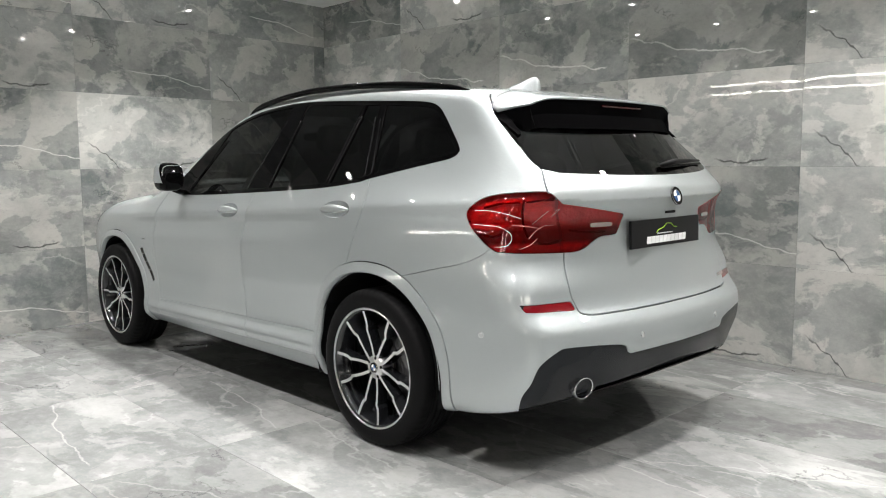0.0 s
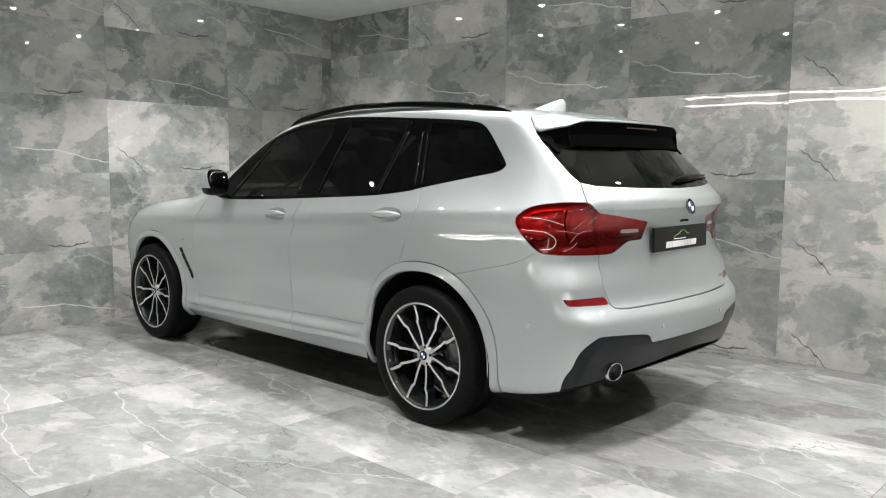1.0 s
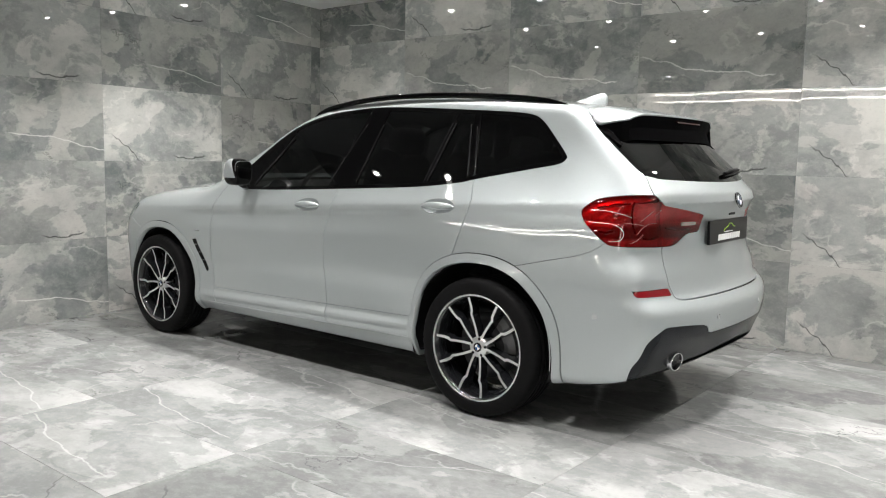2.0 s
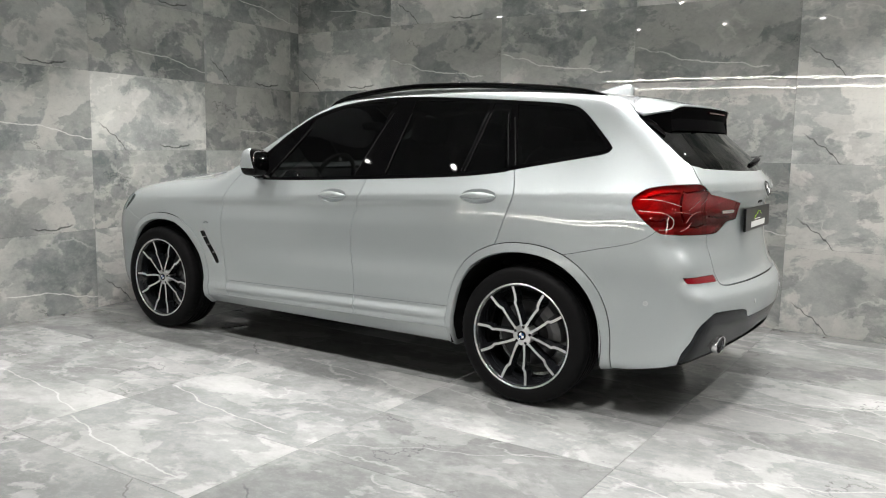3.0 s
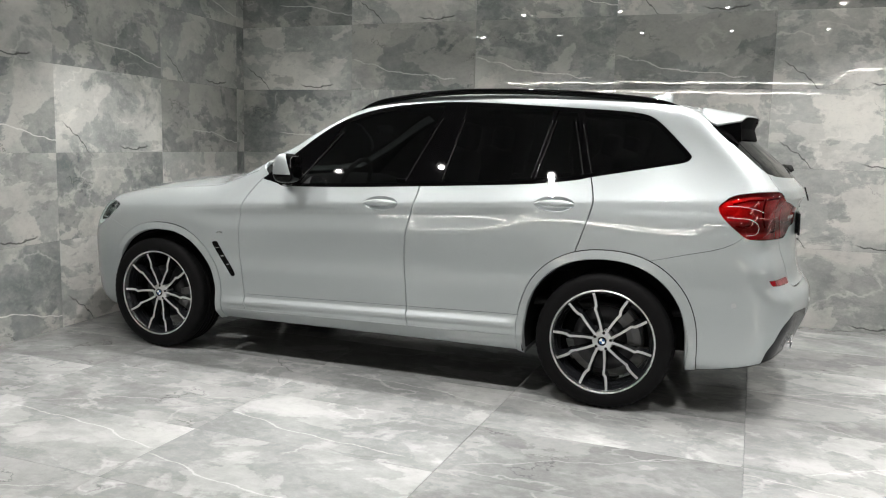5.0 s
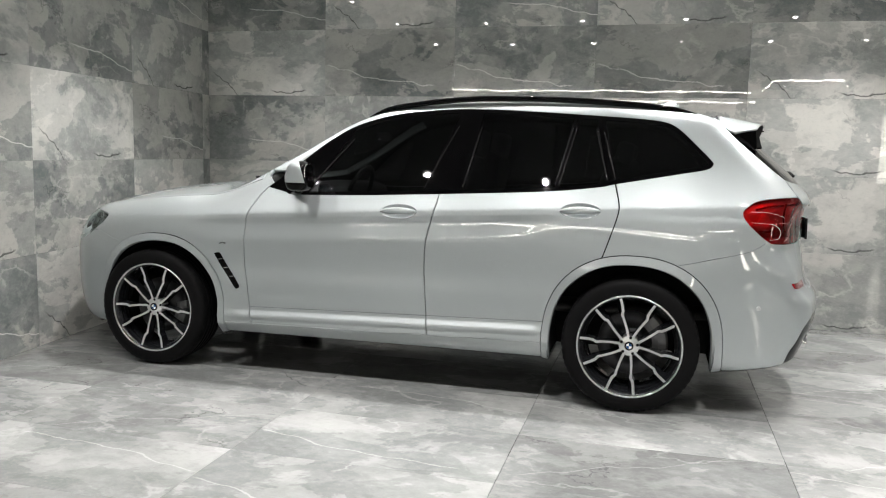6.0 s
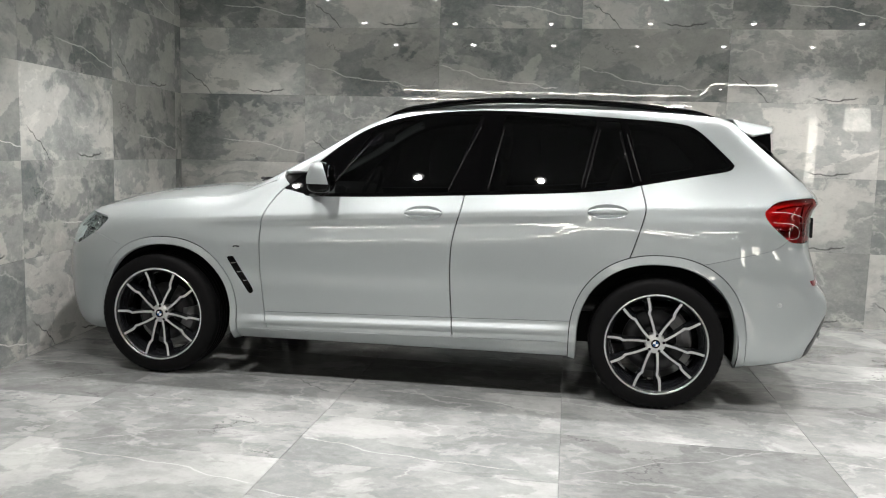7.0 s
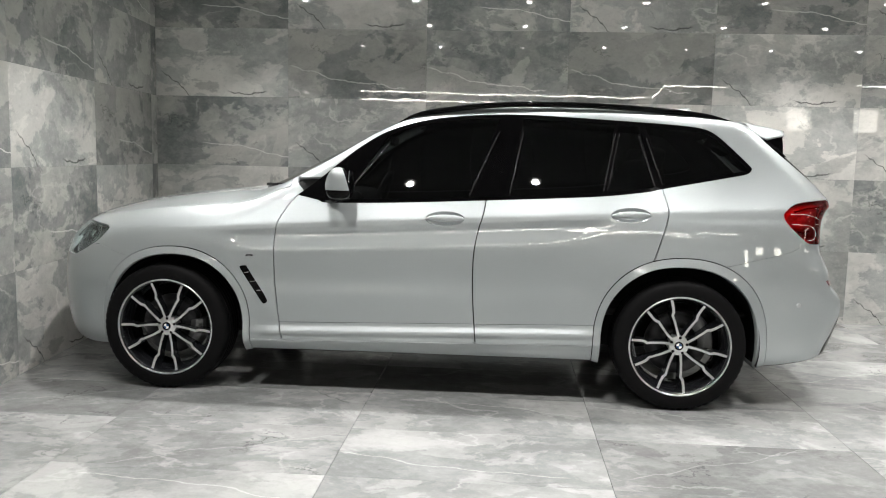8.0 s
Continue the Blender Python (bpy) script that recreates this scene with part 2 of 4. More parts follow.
def lathe(profile, steps=64, closed=False):
    """A turned body round the y axis from (radius, y) pairs."""
    bm = bmesh.new()
    rings = [[bm.verts.new((r * math.cos(2 * math.pi * i / steps), y, r * math.sin(2 * math.pi * i / steps))) for i in range(steps)] for r, y in profile]
    pairs = list(zip(rings, rings[1:] + ([rings[0]] if closed else [])))[:len(rings) - (0 if closed else 1)]
    for a, b in pairs:
        for i in range(steps):
            j = (i + 1) % steps
            bm.faces.new((a[i], a[j], b[j], b[i]))
    bmesh.ops.recalc_face_normals(bm, faces=bm.faces[:])
    return bm


def tube(points, radius, sides=10, flat=1.0):
    """A rod along the points with rounded ends; radius may be a list; flat squeezes it upwards."""
    bm = bmesh.new()
    p = [Vector(q) for q in points]
    r = radius if isinstance(radius, (list, tuple)) else [radius] * len(p)
    rings = []
    for i, q in enumerate(p):
        along = (p[min(i + 1, len(p) - 1)] - p[max(i - 1, 0)]).normalized()
        side = along.cross(Vector((0, 0, 1)))
        side = side.normalized() if side.length > .01 else Vector((1, 0, 0))
        up = side.cross(along)
        rings.append([bm.verts.new(q + (side * math.cos(2 * math.pi * k / sides) + up * math.sin(2 * math.pi * k / sides) * flat) * r[i]) for k in range(sides)])
    for a, b in zip(rings, rings[1:]):
        for k in range(sides):
            bm.faces.new((a[k], a[(k + 1) % sides], b[(k + 1) % sides], b[k]))
    bm.faces.new(rings[0][::-1])
    bm.faces.new(rings[-1])
    bmesh.ops.recalc_face_normals(bm, faces=bm.faces[:])
    return bm


def slab(outline, thick, place=None, bevel=0.0):
    """A plate with the given (x, z) outline, thick along y, centred on y = 0."""
    bm = bmesh.new()
    low = [bm.verts.new((x, -thick / 2, z)) for x, z in outline]
    f = bm.faces.new(low)
    up = bmesh.ops.extrude_face_region(bm, geom=[f])
    bmesh.ops.translate(bm, vec=(0, thick, 0), verts=[g for g in up["geom"] if isinstance(g, bmesh.types.BMVert)])
    bmesh.ops.recalc_face_normals(bm, faces=bm.faces[:])
    if bevel:
        bmesh.ops.bevel(bm, geom=bm.edges[:], offset=bevel, segments=2, affect="EDGES", profile=.6)
    if place is not None:
        bm.transform(place)
    return bm


BACK_Y = 1.755
floor = tagged(part("floor", box(-10, 10, -13, 3, -.2, -.010), GROUT), "polished grey marble tiled showroom floor", "floor", kind="structure")
wall_back = tagged(part("wall_north", box(-4, 10, BACK_Y + .010, BACK_Y + .3, -.2, 3.1), GROUT), "polished grey marble tiled back wall", "wall", kind="structure")
wall_left = tagged(part("wall_west", box(-.3, -.010, -4.2, 2.9, -.2, 3.1), GROUT), "polished grey marble tiled side wall", "wall", kind="structure")
wall_left.matrix_world = pose(-2.38, -.81, 0, 0, 0, math.degrees(math.atan(.0985)))
ceiling = tagged(part("ceiling", box(-10, 10, -.9, 3, CEILING, 3.1), CEILING_PAINT), "plain white painted ceiling over the parking bay", "ceiling", kind="structure")
# beyond the bay the ceiling is unseen; greyed so windows mirror it dimly
tagged(part("ceiling", box(-10, 10, -13, -.9, CEILING, 3.1), CEILING_GREY), "unseen showroom ceiling greyed for dim reflections, with light strips", "ceiling", kind="structure")
# far walls are added unseen; their grey darkens what glass and paint mirror
wall_right = tagged(part("wall_east", box(8.5, 8.8, -13, 3, -.2, 3.1), WALL_PLAIN), "unseen far wall, greyed to keep reflections dark", "wall", kind="structure")
wall_front = tagged(part("wall_south", box(-10, 10, -9.5, -9.2, -.2, 3.1), WALL_PLAIN), "unseen far wall, greyed to keep reflections dark", "wall", kind="structure")
wall_far = tagged(part("wall_far_west", box(-9.3, -9, -13, 3, -.2, 3.1), WALL_PLAIN), "unseen far wall, greyed to keep reflections dark", "wall", kind="structure")


# ---- light strips and lit panes at the far side of the room
def led_strip(points):
    ob = part("led_strip", tube(points, .0075, 8), LED)
    return tagged(ob, "thin warm white light strip along the dark beam", "light strip", "ceiling light strips")


def lit_window(x0, x1, z0, z1, turned=None):
    win = tagged(new("lit_window"), "bright lit window pane in the far wall", "window", "lit far windows", "structure")
    win.matrix_world = turned or Matrix.Identity(4)
    part("pane", box(x0, x1, -9.195, -9.18, z0, z1), LIT_GLASS, win)
    for a, c, e, g in ((x0 - .05, x0, z0 - .05, z1 + .05), (x1, x1 + .05, z0 - .05, z1 + .05)):
        part("window_frame", box(a, c, -9.2, -9.16, e, g, .004), BLACK_PLASTIC, win)
    part("window_sill", box(x0 - .05, x1 + .05, -9.2, -9.15, z0 - .05, z0, .004), BLACK_PLASTIC, win)
# ---------------------------------------------------------------- car body shape
# The car stands along x (nose to -x), its middle on y = 0; s is the distance out from the middle.
def curve(*pts, ease=0.0):
    """A smooth monotone curve through (place, value) pairs; ease rounds its bends over about that length."""
    px, py = np.array(pts, float).T
    h, d = np.diff(px), np.diff(py) / np.diff(px)
    m = np.zeros(len(px))
    m[0], m[-1] = d[0], d[-1]
    for i in range(1, len(px) - 1):
        if d[i - 1] * d[i] > 0:
            w1, w2 = 2 * h[i] + h[i - 1], h[i] + 2 * h[i - 1]
            m[i] = (w1 + w2) / (w1 / d[i - 1] + w2 / d[i])

    def value(q):
        q = np.asarray(q, float)
        c = np.clip(q, px[0], px[-1])
        i = np.clip(np.searchsorted(px, c) - 1, 0, len(h) - 1)
        t = (c - px[i]) / h[i]
        v = ((1 + 2 * t) * (1 - t) ** 2 * py[i] + t * (1 - t) ** 2 * h[i] * m[i]
             + t * t * (3 - 2 * t) * py[i + 1] + t * t * (t - 1) * h[i] * m[i + 1])
        return v + np.where(q < px[0], (q - px[0]) * m[0], 0) + np.where(q > px[-1], (q - px[-1]) * m[-1], 0)
    if not ease:
        return value
    fine = ease / 60
    grid = np.arange(px[0] - 1.5, px[-1] + 1.5, fine)
    bell = np.exp(-.5 * (np.arange(-200, 201) / 60) ** 2)
    table = np.convolve(value(grid), bell / bell.sum(), "same")
    return lambda q: np.interp(np.asarray(q, float), grid, table)


def step(a, b, q):
    t = np.clip((q - a) / (b - a), 0, 1)
    return t * t * (3 - 2 * t)


def smax(a, b, k):
    return np.maximum(a, b) + np.maximum(k - np.abs(a - b), 0) ** 2 / (4 * k)


lower_profile = curve((.15, .78), (.22, .83), (.25, .865), (.28, .886), (.33, .897), (.40, .900), (.48, .900), (.56, .900), (.66, .911), (.73, .9150), (.80, .9165),
                      (.85, .9159), (.90, .9140), (.95, .9109), (1.0, .9065), (1.10, .95), (1.3, 1.1), ease=.018)
upper_profile = curve((.80, .975), (1.0, .9055), (1.02, .8975), (1.06, .8770), (1.10, .8575), (1.20, .8110), (1.315, .7560), (1.45, .690), (1.56, .633), (1.66, .576), (1.75, .51), ease=.020)


def side_profile(z):
    return -smax(-lower_profile(z), -upper_profile(z), .022)


plan_taper = curve((-2.4, .34), (-2.2, .20), (-2.0, .095), (-1.8, .040), (-1.6, .012), (-1.2, 0), (1.5, 0), (1.8, .014), (2.0, .038), (2.2, .085), (2.45, .19), ease=.07)
cabin_taper = curve((-1.2, .02), (-.4, .008), (.3, 0), (1.0, .008), (1.5, .026), (1.8, .048), (2.2, .10), ease=.1)
haunch_taper = curve((-3, 0), (.9, 0), (1.3, .012), (1.6, .019), (1.96, .029), (2.3, .06), ease=.1)
top_centre = curve((-2.45, .70), (-2.32, .80), (-2.2, .892), (-2.03, .980), (-1.8, 1.045), (-1.56, 1.085), (-1.27, 1.117), (-1.10, 1.135), (-1.02, 1.155),
                   (-.60, 1.355), (-.20, 1.550), (-.05, 1.597), (.15, 1.630), (.4, 1.652), (.75, 1.660), (1.1, 1.652), (1.5, 1.630), (1.8, 1.598), (2.05, 1.553), (2.4, 1.48), ease=.035)
top_crown = curve((-2.4, .10), (-1.2, .10), (-.9, .13), (-.6, .13), (-.1, .06), (.5, .05), (2.0, .06), ease=.08)
rear_low = curve((.15, 2.28), (.25, 2.33), (.33, 2.38), (.43, 2.42), (.50, 2.445), (.56, 2.450), (.62, 2.442), (.655, 2.418), (.69, 2.388), (.80, 2.362), (.92, 2.352), (1.02, 2.350),
                 (1.08, 2.363), (1.12, 2.388), (1.30, 2.55), ease=.014)
rear_high = curve((.15, 2.90), (1.0, 2.43), (1.12, 2.388), (1.165, 2.374), (1.19, 2.345), (1.25, 2.29), (1.40, 2.12), (1.47, 2.04), (1.60, 1.89), ease=.014)


def rear_centre(z):
    return np.minimum(rear_low(z), rear_high(z))


nose_centre = curve((.15, -2.2), (.25, -2.25), (.35, -2.285), (.55, -2.31), (.70, -2.30), (.85, -2.26), (.95, -2.22), (1.1, -2.1), ease=.04)
belly = curve((-2.4, .30), (-2.0, .235), (-1.9, .22), (-1.0, .235), (1.0, .245), (1.9, .25), (2.1, .28), (2.3, .335), (2.45, .40))
AXLES = (-1.425, 1.43)


def half_width(x, z):
    rise = .055 * (x - .3) * step(.45, .95, z)
    w = side_profile(z - rise) - plan_taper(x) * (1 - .55 * step(.85, 1.4, z) - .3 * step(1.0, .70, z)) - cabin_taper(x) * step(1.0, 1.4, z)
    w = w - haunch_taper(x) * np.clip((z - .70) / .35, 0, 1) ** 2 * (1 - .6 * step(1.05, 1.40, z))
    ledge = z - .0265 * (x + .95)
    w = w + .014 * step(-1.35, -1.20, x) * step(1.40, 1.25, x) * (step(.250, .300, ledge) - step(.32, .43, ledge))
    w = w + .012 * step(-1.0, -.80, x) * step(1.03, .88, x) * (step(.320, .346, ledge) - step(.348, .388, ledge))
    w = w - .0135 * step(-1.25, -.75, x) * step(1.25, .60, x) * (step(.845, .950, z - rise) - step(.956, .998, z - rise))
    for a in AXLES:
        w = w + .018 * np.exp(-((x - a) / .50) ** 4) * np.exp(-((z - .70) / .24) ** 2)
    return w


def body_field(p):
    x, y, z = p[..., 0], np.abs(p[..., 1]), p[..., 2]
    side = y - half_width(x, z)
    top = (z - top_centre(x) + top_crown(x) * (y / .9) ** 2.2) * .9
    back = (x - rear_centre(z) + (.22 + .08 * step(.76, .9, z)) * y * y) * .8
    nose = (nose_centre(z) + .375 * y * y - x) * .9
    f = smax(side, top, .05 + .05 * step(-.6, -1.2, x))
    f = smax(f, back, .09)
    f = smax(f, nose, .14)
    return smax(f, belly(x) - z, .014)


def body_normal(p):
    e, g = 1e-3, np.zeros_like(p)
    for i in range(3):
        d = np.zeros(3)
        d[i] = e
        g[..., i] = body_field(p + d) - body_field(p - d)
    return g / np.maximum(np.linalg.norm(g, axis=-1, keepdims=True), 1e-9)


def on_body(p, turns=4):
    """The points moved onto the body's skin."""
    for _ in range(turns):
        e, g = 1e-3, np.zeros_like(p)
        for i in range(3):
            d = np.zeros(3)
            d[i] = e
            g[..., i] = (body_field(p + d) - body_field(p - d)) / (2 * e)
        p = p - g * (body_field(p) / np.maximum((g * g).sum(-1), .05))[..., None]
    return p


def skin(h=.02):
    """The left half of the body as a net of triangles: points, normals, corners."""
    ax = np.arange(-2.44, 2.56, h)
    ay = np.arange(-.05, 1.0, h)
    az = np.arange(.12, 1.92, h)
    grid = np.stack(np.meshgrid(ax, ay, az, indexing="ij"), -1)
    grid[..., 2] += .055 * (grid[..., 0] - .3) * step(.45, .95, grid[..., 2])  # rows that follow the rising shoulder line
    f = body_field(grid)
    n = np.array(f.shape) - 1
    total, count = np.zeros((*n, 3)), np.zeros(n)
    corner = [(i, j, k) for i in (0, 1) for j in (0, 1) for k in (0, 1)]

    def cells(a, c):
        return a[c[0]:c[0] + n[0], c[1]:c[1] + n[1], c[2]:c[2] + n[2]]
    for a in corner:
        for axis in range(3):
            if a[axis]:
                continue
            b = tuple(v + (i == axis) for i, v in enumerate(a))
            fa, fb = cells(f, a), cells(f, b)
            cut = (fa < 0) != (fb < 0)
            t = np.where(cut, fa / np.where(cut, fa - fb, 1), 0)
            at = cells(grid, a) * (1 - t)[..., None] + cells(grid, b) * t[..., None]
            total += at * cut[..., None]
            count += cut
    used = count > 0
    index = -np.ones(n, int)
    index[used] = np.arange(used.sum())
    pts = total[used] / count[used][:, None]
    quads = []
    for axis in range(3):
        u, v = [(1, 2), (2, 0), (0, 1)][axis]
        lo = [slice(1, n[i]) for i in range(3)]
        lo[axis] = slice(0, n[axis])
        hi = list(lo)
        hi[axis] = slice(1, n[axis] + 1)
        fa, fb = f[tuple(lo)], f[tuple(hi)]
        for inside_first in (True, False):
            at = np.argwhere(((fa < 0) & (fb >= 0)) if inside_first else ((fa >= 0) & (fb < 0)))
            at += [1 if i != axis else 0 for i in range(3)]
            ring = []
            for du, dv in ((0, 0), (-1, 0), (-1, -1), (0, -1)):
                c = at.copy()
                c[:, u] += du
                c[:, v] += dv
                ring.append(index[c[:, 0], c[:, 1], c[:, 2]])
            q = np.stack(ring, -1)
            quads.append(q if inside_first else q[:, ::-1])
    quads = np.concatenate(quads)
    pts = on_body(pts)
    tris = np.concatenate([quads[:, [0, 1, 2]], quads[:, [0, 2, 3]]])
    return pts, calm(body_normal(pts), tris), tris


def calm(n, tris, turns=2):
    """Normals evened out among neighbours that face nearly the same way, so that creases stay sharp."""
    e = np.unique(np.sort(np.concatenate([tris[:, [0, 1]], tris[:, [1, 2]], tris[:, [2, 0]]]), 1), axis=0)
    for _ in range(turns):
        w = np.clip(((n[e[:, 0]] * n[e[:, 1]]).sum(1) - .994) / .005, 0, 1)[:, None]
        m = n * 1.5
        for k in range(3):
            m[:, k] += np.bincount(e[:, 0], (n[e[:, 1]] * w)[:, k], len(n)) + np.bincount(e[:, 1], (n[e[:, 0]] * w)[:, k], len(n))
        n = m / np.linalg.norm(m, axis=1, keepdims=True)
    return n
# ---- end of shape
# ---------------------------------------------------------------- cutting the skin into panels
def smooth_line(pts, closed=True, steps=6):
    """A rounded outline through the points; a point given twice in a row is a corner."""
    p = [Vector(q) for q in pts]
    n, out = len(p), []
    for i in range(n if closed else n - 1):
        a, b, c, d = (p[(i + j) % n] if closed else p[min(max(i + j, 0), n - 1)] for j in (-1, 0, 1, 2))
        if (b - c).length < 1e-6:
            continue
        ta = Vector((0, 0)) if (a - b).length < 1e-6 else (c - a) / 2
        td = Vector((0, 0)) if (d - c).length < 1e-6 else (d - b) / 2
        if (a - b).length < 1e-6:
            ta = c - b
        if (d - c).length < 1e-6:
            td = c - b
        for k in range(steps):
            t = k / steps
            out.append(b * (2 * t ** 3 - 3 * t * t + 1) + ta * (t ** 3 - 2 * t * t + t) + c * (3 * t * t - 2 * t ** 3) + td * (t ** 3 - t * t))
    if not closed:
        out.append(p[-1])
    return np.array([tuple(q) for q in out])


def inside(q, loop):
    """Signed distance from the points q to a closed loop, negative inside."""
    d2, sign = np.full(len(q), 1e9), np.zeros(len(q), bool)
    for a, b in zip(loop, np.roll(loop, -1, 0)):
        e, w = b - a, q - a
        t = np.clip(w @ e / max(e @ e, 1e-12), 0, 1)
        r = w - t[:, None] * e
        d2 = np.minimum(d2, (r * r).sum(1))
        if abs(e[1]) > 1e-12:
            sign ^= ((a[1] > q[:, 1]) != (b[1] > q[:, 1])) & (q[:, 0] < a[0] + e[0] * (q[:, 1] - a[1]) / e[1])
    return np.where(sign, -1, 1) * np.sqrt(d2)


def below(piece, level):
    """The part of a piece (points, normals, corners) where the level is under zero."""
    v, n, t = piece
    f = np.where(np.abs(level) < 1e-7, 1e-7, level)
    neg = f[t] < 0
    count = neg.sum(1)
    keep = [t[count == 3]]
    edges, nv, nn = {}, [v], [n]
    mixed = t[(count == 1) | (count == 2)]
    if len(mixed):
        mneg = f[mixed] < 0
        lone_neg = mneg.sum(1) == 1
        lone = np.where(lone_neg[:, None], mneg, ~mneg).argmax(1)
        r = np.arange(len(mixed))
        a, b, c = mixed[r, lone], mixed[r, (lone + 1) % 3], mixed[r, (lone + 2) % 3]
        pair = np.sort(np.concatenate([np.stack([a, b], 1), np.stack([a, c], 1)]), 1)
        uniq, back = np.unique(pair, axis=0, return_inverse=True)
        back = back.reshape(-1)
        k = f[uniq[:, 0]] / (f[uniq[:, 0]] - f[uniq[:, 1]])
        nv.append(v[uniq[:, 0]] * (1 - k)[:, None] + v[uniq[:, 1]] * k[:, None])
        m = n[uniq[:, 0]] * (1 - k)[:, None] + n[uniq[:, 1]] * k[:, None]
        nn.append(m / np.linalg.norm(m, axis=1, keepdims=True))
        ab, ac = back[:len(mixed)] + len(v), back[len(mixed):] + len(v)
        o = lone_neg
        keep.append(np.stack([a[o], ab[o], ac[o]], 1))
        o = ~lone_neg
        keep += [np.stack([ab[o], b[o], c[o]], 1), np.stack([ab[o], c[o], ac[o]], 1)]
    tri = np.concatenate(keep)
    v, n = np.concatenate(nv), np.concatenate(nn)
    used = np.unique(tri)
    new_index = -np.ones(len(v), int)
    new_index[used] = np.arange(len(used))
    return v[used], n[used], new_index[tri]


GAP = .0034


def cut(piece, field, gap=GAP):
    """Parts a piece in two along a seam: the part inside the field and the rest."""
    level = field(piece[0])
    return below(piece, level + gap), below(piece, gap - level)


def largest(piece):
    """The largest joined patch of a piece; slivers beside it fall away."""
    v, n, t = piece
    group = np.arange(len(v))
    while True:
        low = group[t].min(1)
        nxt = group.copy()
        for k in range(3):
            np.minimum.at(nxt, t[:, k], low)
        nxt = nxt[nxt]
        if (nxt == group).all():
            break
        group = nxt
    best = np.bincount(group[t[:, 0]]).argmax()
    return v, n, t[group[t[:, 0]] == best]


def sunk(piece, depth):
    return piece[0] - piece[1] * depth, piece[1], piece[2]


def sheet(name, pieces, mat, parent, label="", rim=.022, sides=(-1,)):
    """A panel as a mesh of its own. Sides: -1 the car's left, 1 its right; a panel across the middle takes both. Its edges are folded in."""
    verts, norms, faces = [], [], []
    for side in sides:
        for v, n, t in pieces:
            if not len(t):
                continue
            base = sum(len(q) for q in verts)
            e = np.concatenate([t[:, [0, 1]], t[:, [1, 2]], t[:, [2, 0]]])
            lone, first, many = np.unique(np.sort(e, 1), axis=0, return_index=True, return_counts=True)
            e = e[first[many == 1]]
            e = e[~((v[e[:, 0], 1] < .004) & (v[e[:, 1], 1] < .004))]
            vs, ns, ts = [v], [n], [t]
            if rim and len(e):
                k = len(v)
                d = v[e[:, 1]] - v[e[:, 0]]
                o = np.cross(d, n[e[:, 0]])
                o /= np.maximum(np.linalg.norm(o, axis=1, keepdims=True), 1e-9)
                m = len(e)
                vs += [v[e[:, 0]], v[e[:, 1]], v[e[:, 0]] - n[e[:, 0]] * rim, v[e[:, 1]] - n[e[:, 1]] * rim]
                ns += [o * .8 + n[e[:, 0]] * .6, o * .8 + n[e[:, 1]] * .6, o, o]
                i = np.arange(m) + k
                ts += [np.stack([i, i + 2 * m, i + m], 1), np.stack([i + m, i + 2 * m, i + 3 * m], 1)]
            vs, ns, ts = np.concatenate(vs), np.concatenate(ns), np.concatenate(ts)
            if side < 0:
                vs, ns, ts = vs * (1, -1, 1), ns * (1, -1, 1), ts[:, ::-1]
            verts.append(vs), norms.append(ns), faces.append(ts + base)
    verts, norms, faces = np.concatenate(verts), np.concatenate(norms), np.concatenate(faces)
    norms /= np.maximum(np.linalg.norm(norms, axis=1, keepdims=True), 1e-9)
    me = bpy.data.meshes.new(name)
    me.from_pydata(verts.tolist(), [], faces.tolist())
    me.materials.append(mat)
    me.polygons.foreach_set("use_smooth", [True] * len(me.polygons))
    me.normals_split_custom_set_from_vertices(norms.tolist())
    ob = new(name, me)
    ob.parent = parent
    if label:
        ob["label"] = label
    return ob


# ---------------------------------------------------------------- the car
WHEEL_R = .358
car = tagged(new("car"), "silver white metallic family SUV parked on the marble floor", "car")


def xz(v):
    return v[:, [0, 2]]


def rear_turn(v):
    """Round the rear corner: grows backwards along the flank and then towards the middle."""
    return np.stack([v[:, 0] - v[:, 1], v[:, 2]], 1)


def nose_turn(v):
    return np.stack([v[:, 0] + v[:, 1], v[:, 2]], 1)


def arch(cx, half, top):
    def field(v):
        dx, dz = v[:, 0] - cx, np.maximum(v[:, 2] - .36, 0)
        r = ((np.abs(dx) / half) ** 2.25 + (dz / (top - .36)) ** 2.25) ** (1 / 2.25)
        return np.maximum((r - 1) * half, .40 - v[:, 1])
    return field


OPENING = (arch(-1.374, .394, .778), arch(1.424, .421, .792))
LIP = (arch(-1.378, .434, .819), arch(1.431, .466, .838))

def flared(ring, outer, opening, cx):
    """A wheel arch lip that stands out further towards the wheel, so that it leans away from the hub."""
    v, n, t = ring
    near = np.clip(-outer(v) / np.maximum(opening(v) - outer(v), 1e-4), 0, 1)
    away = np.stack([v[:, 0] - cx, np.zeros(len(v)), v[:, 2] - .36], 1)
    away /= np.maximum(np.linalg.norm(away, axis=1, keepdims=True), 1e-6)
    m = n + away * .22
    return v + n * (.003 + .009 * near)[:, None], m / np.linalg.norm(m, axis=1, keepdims=True), t


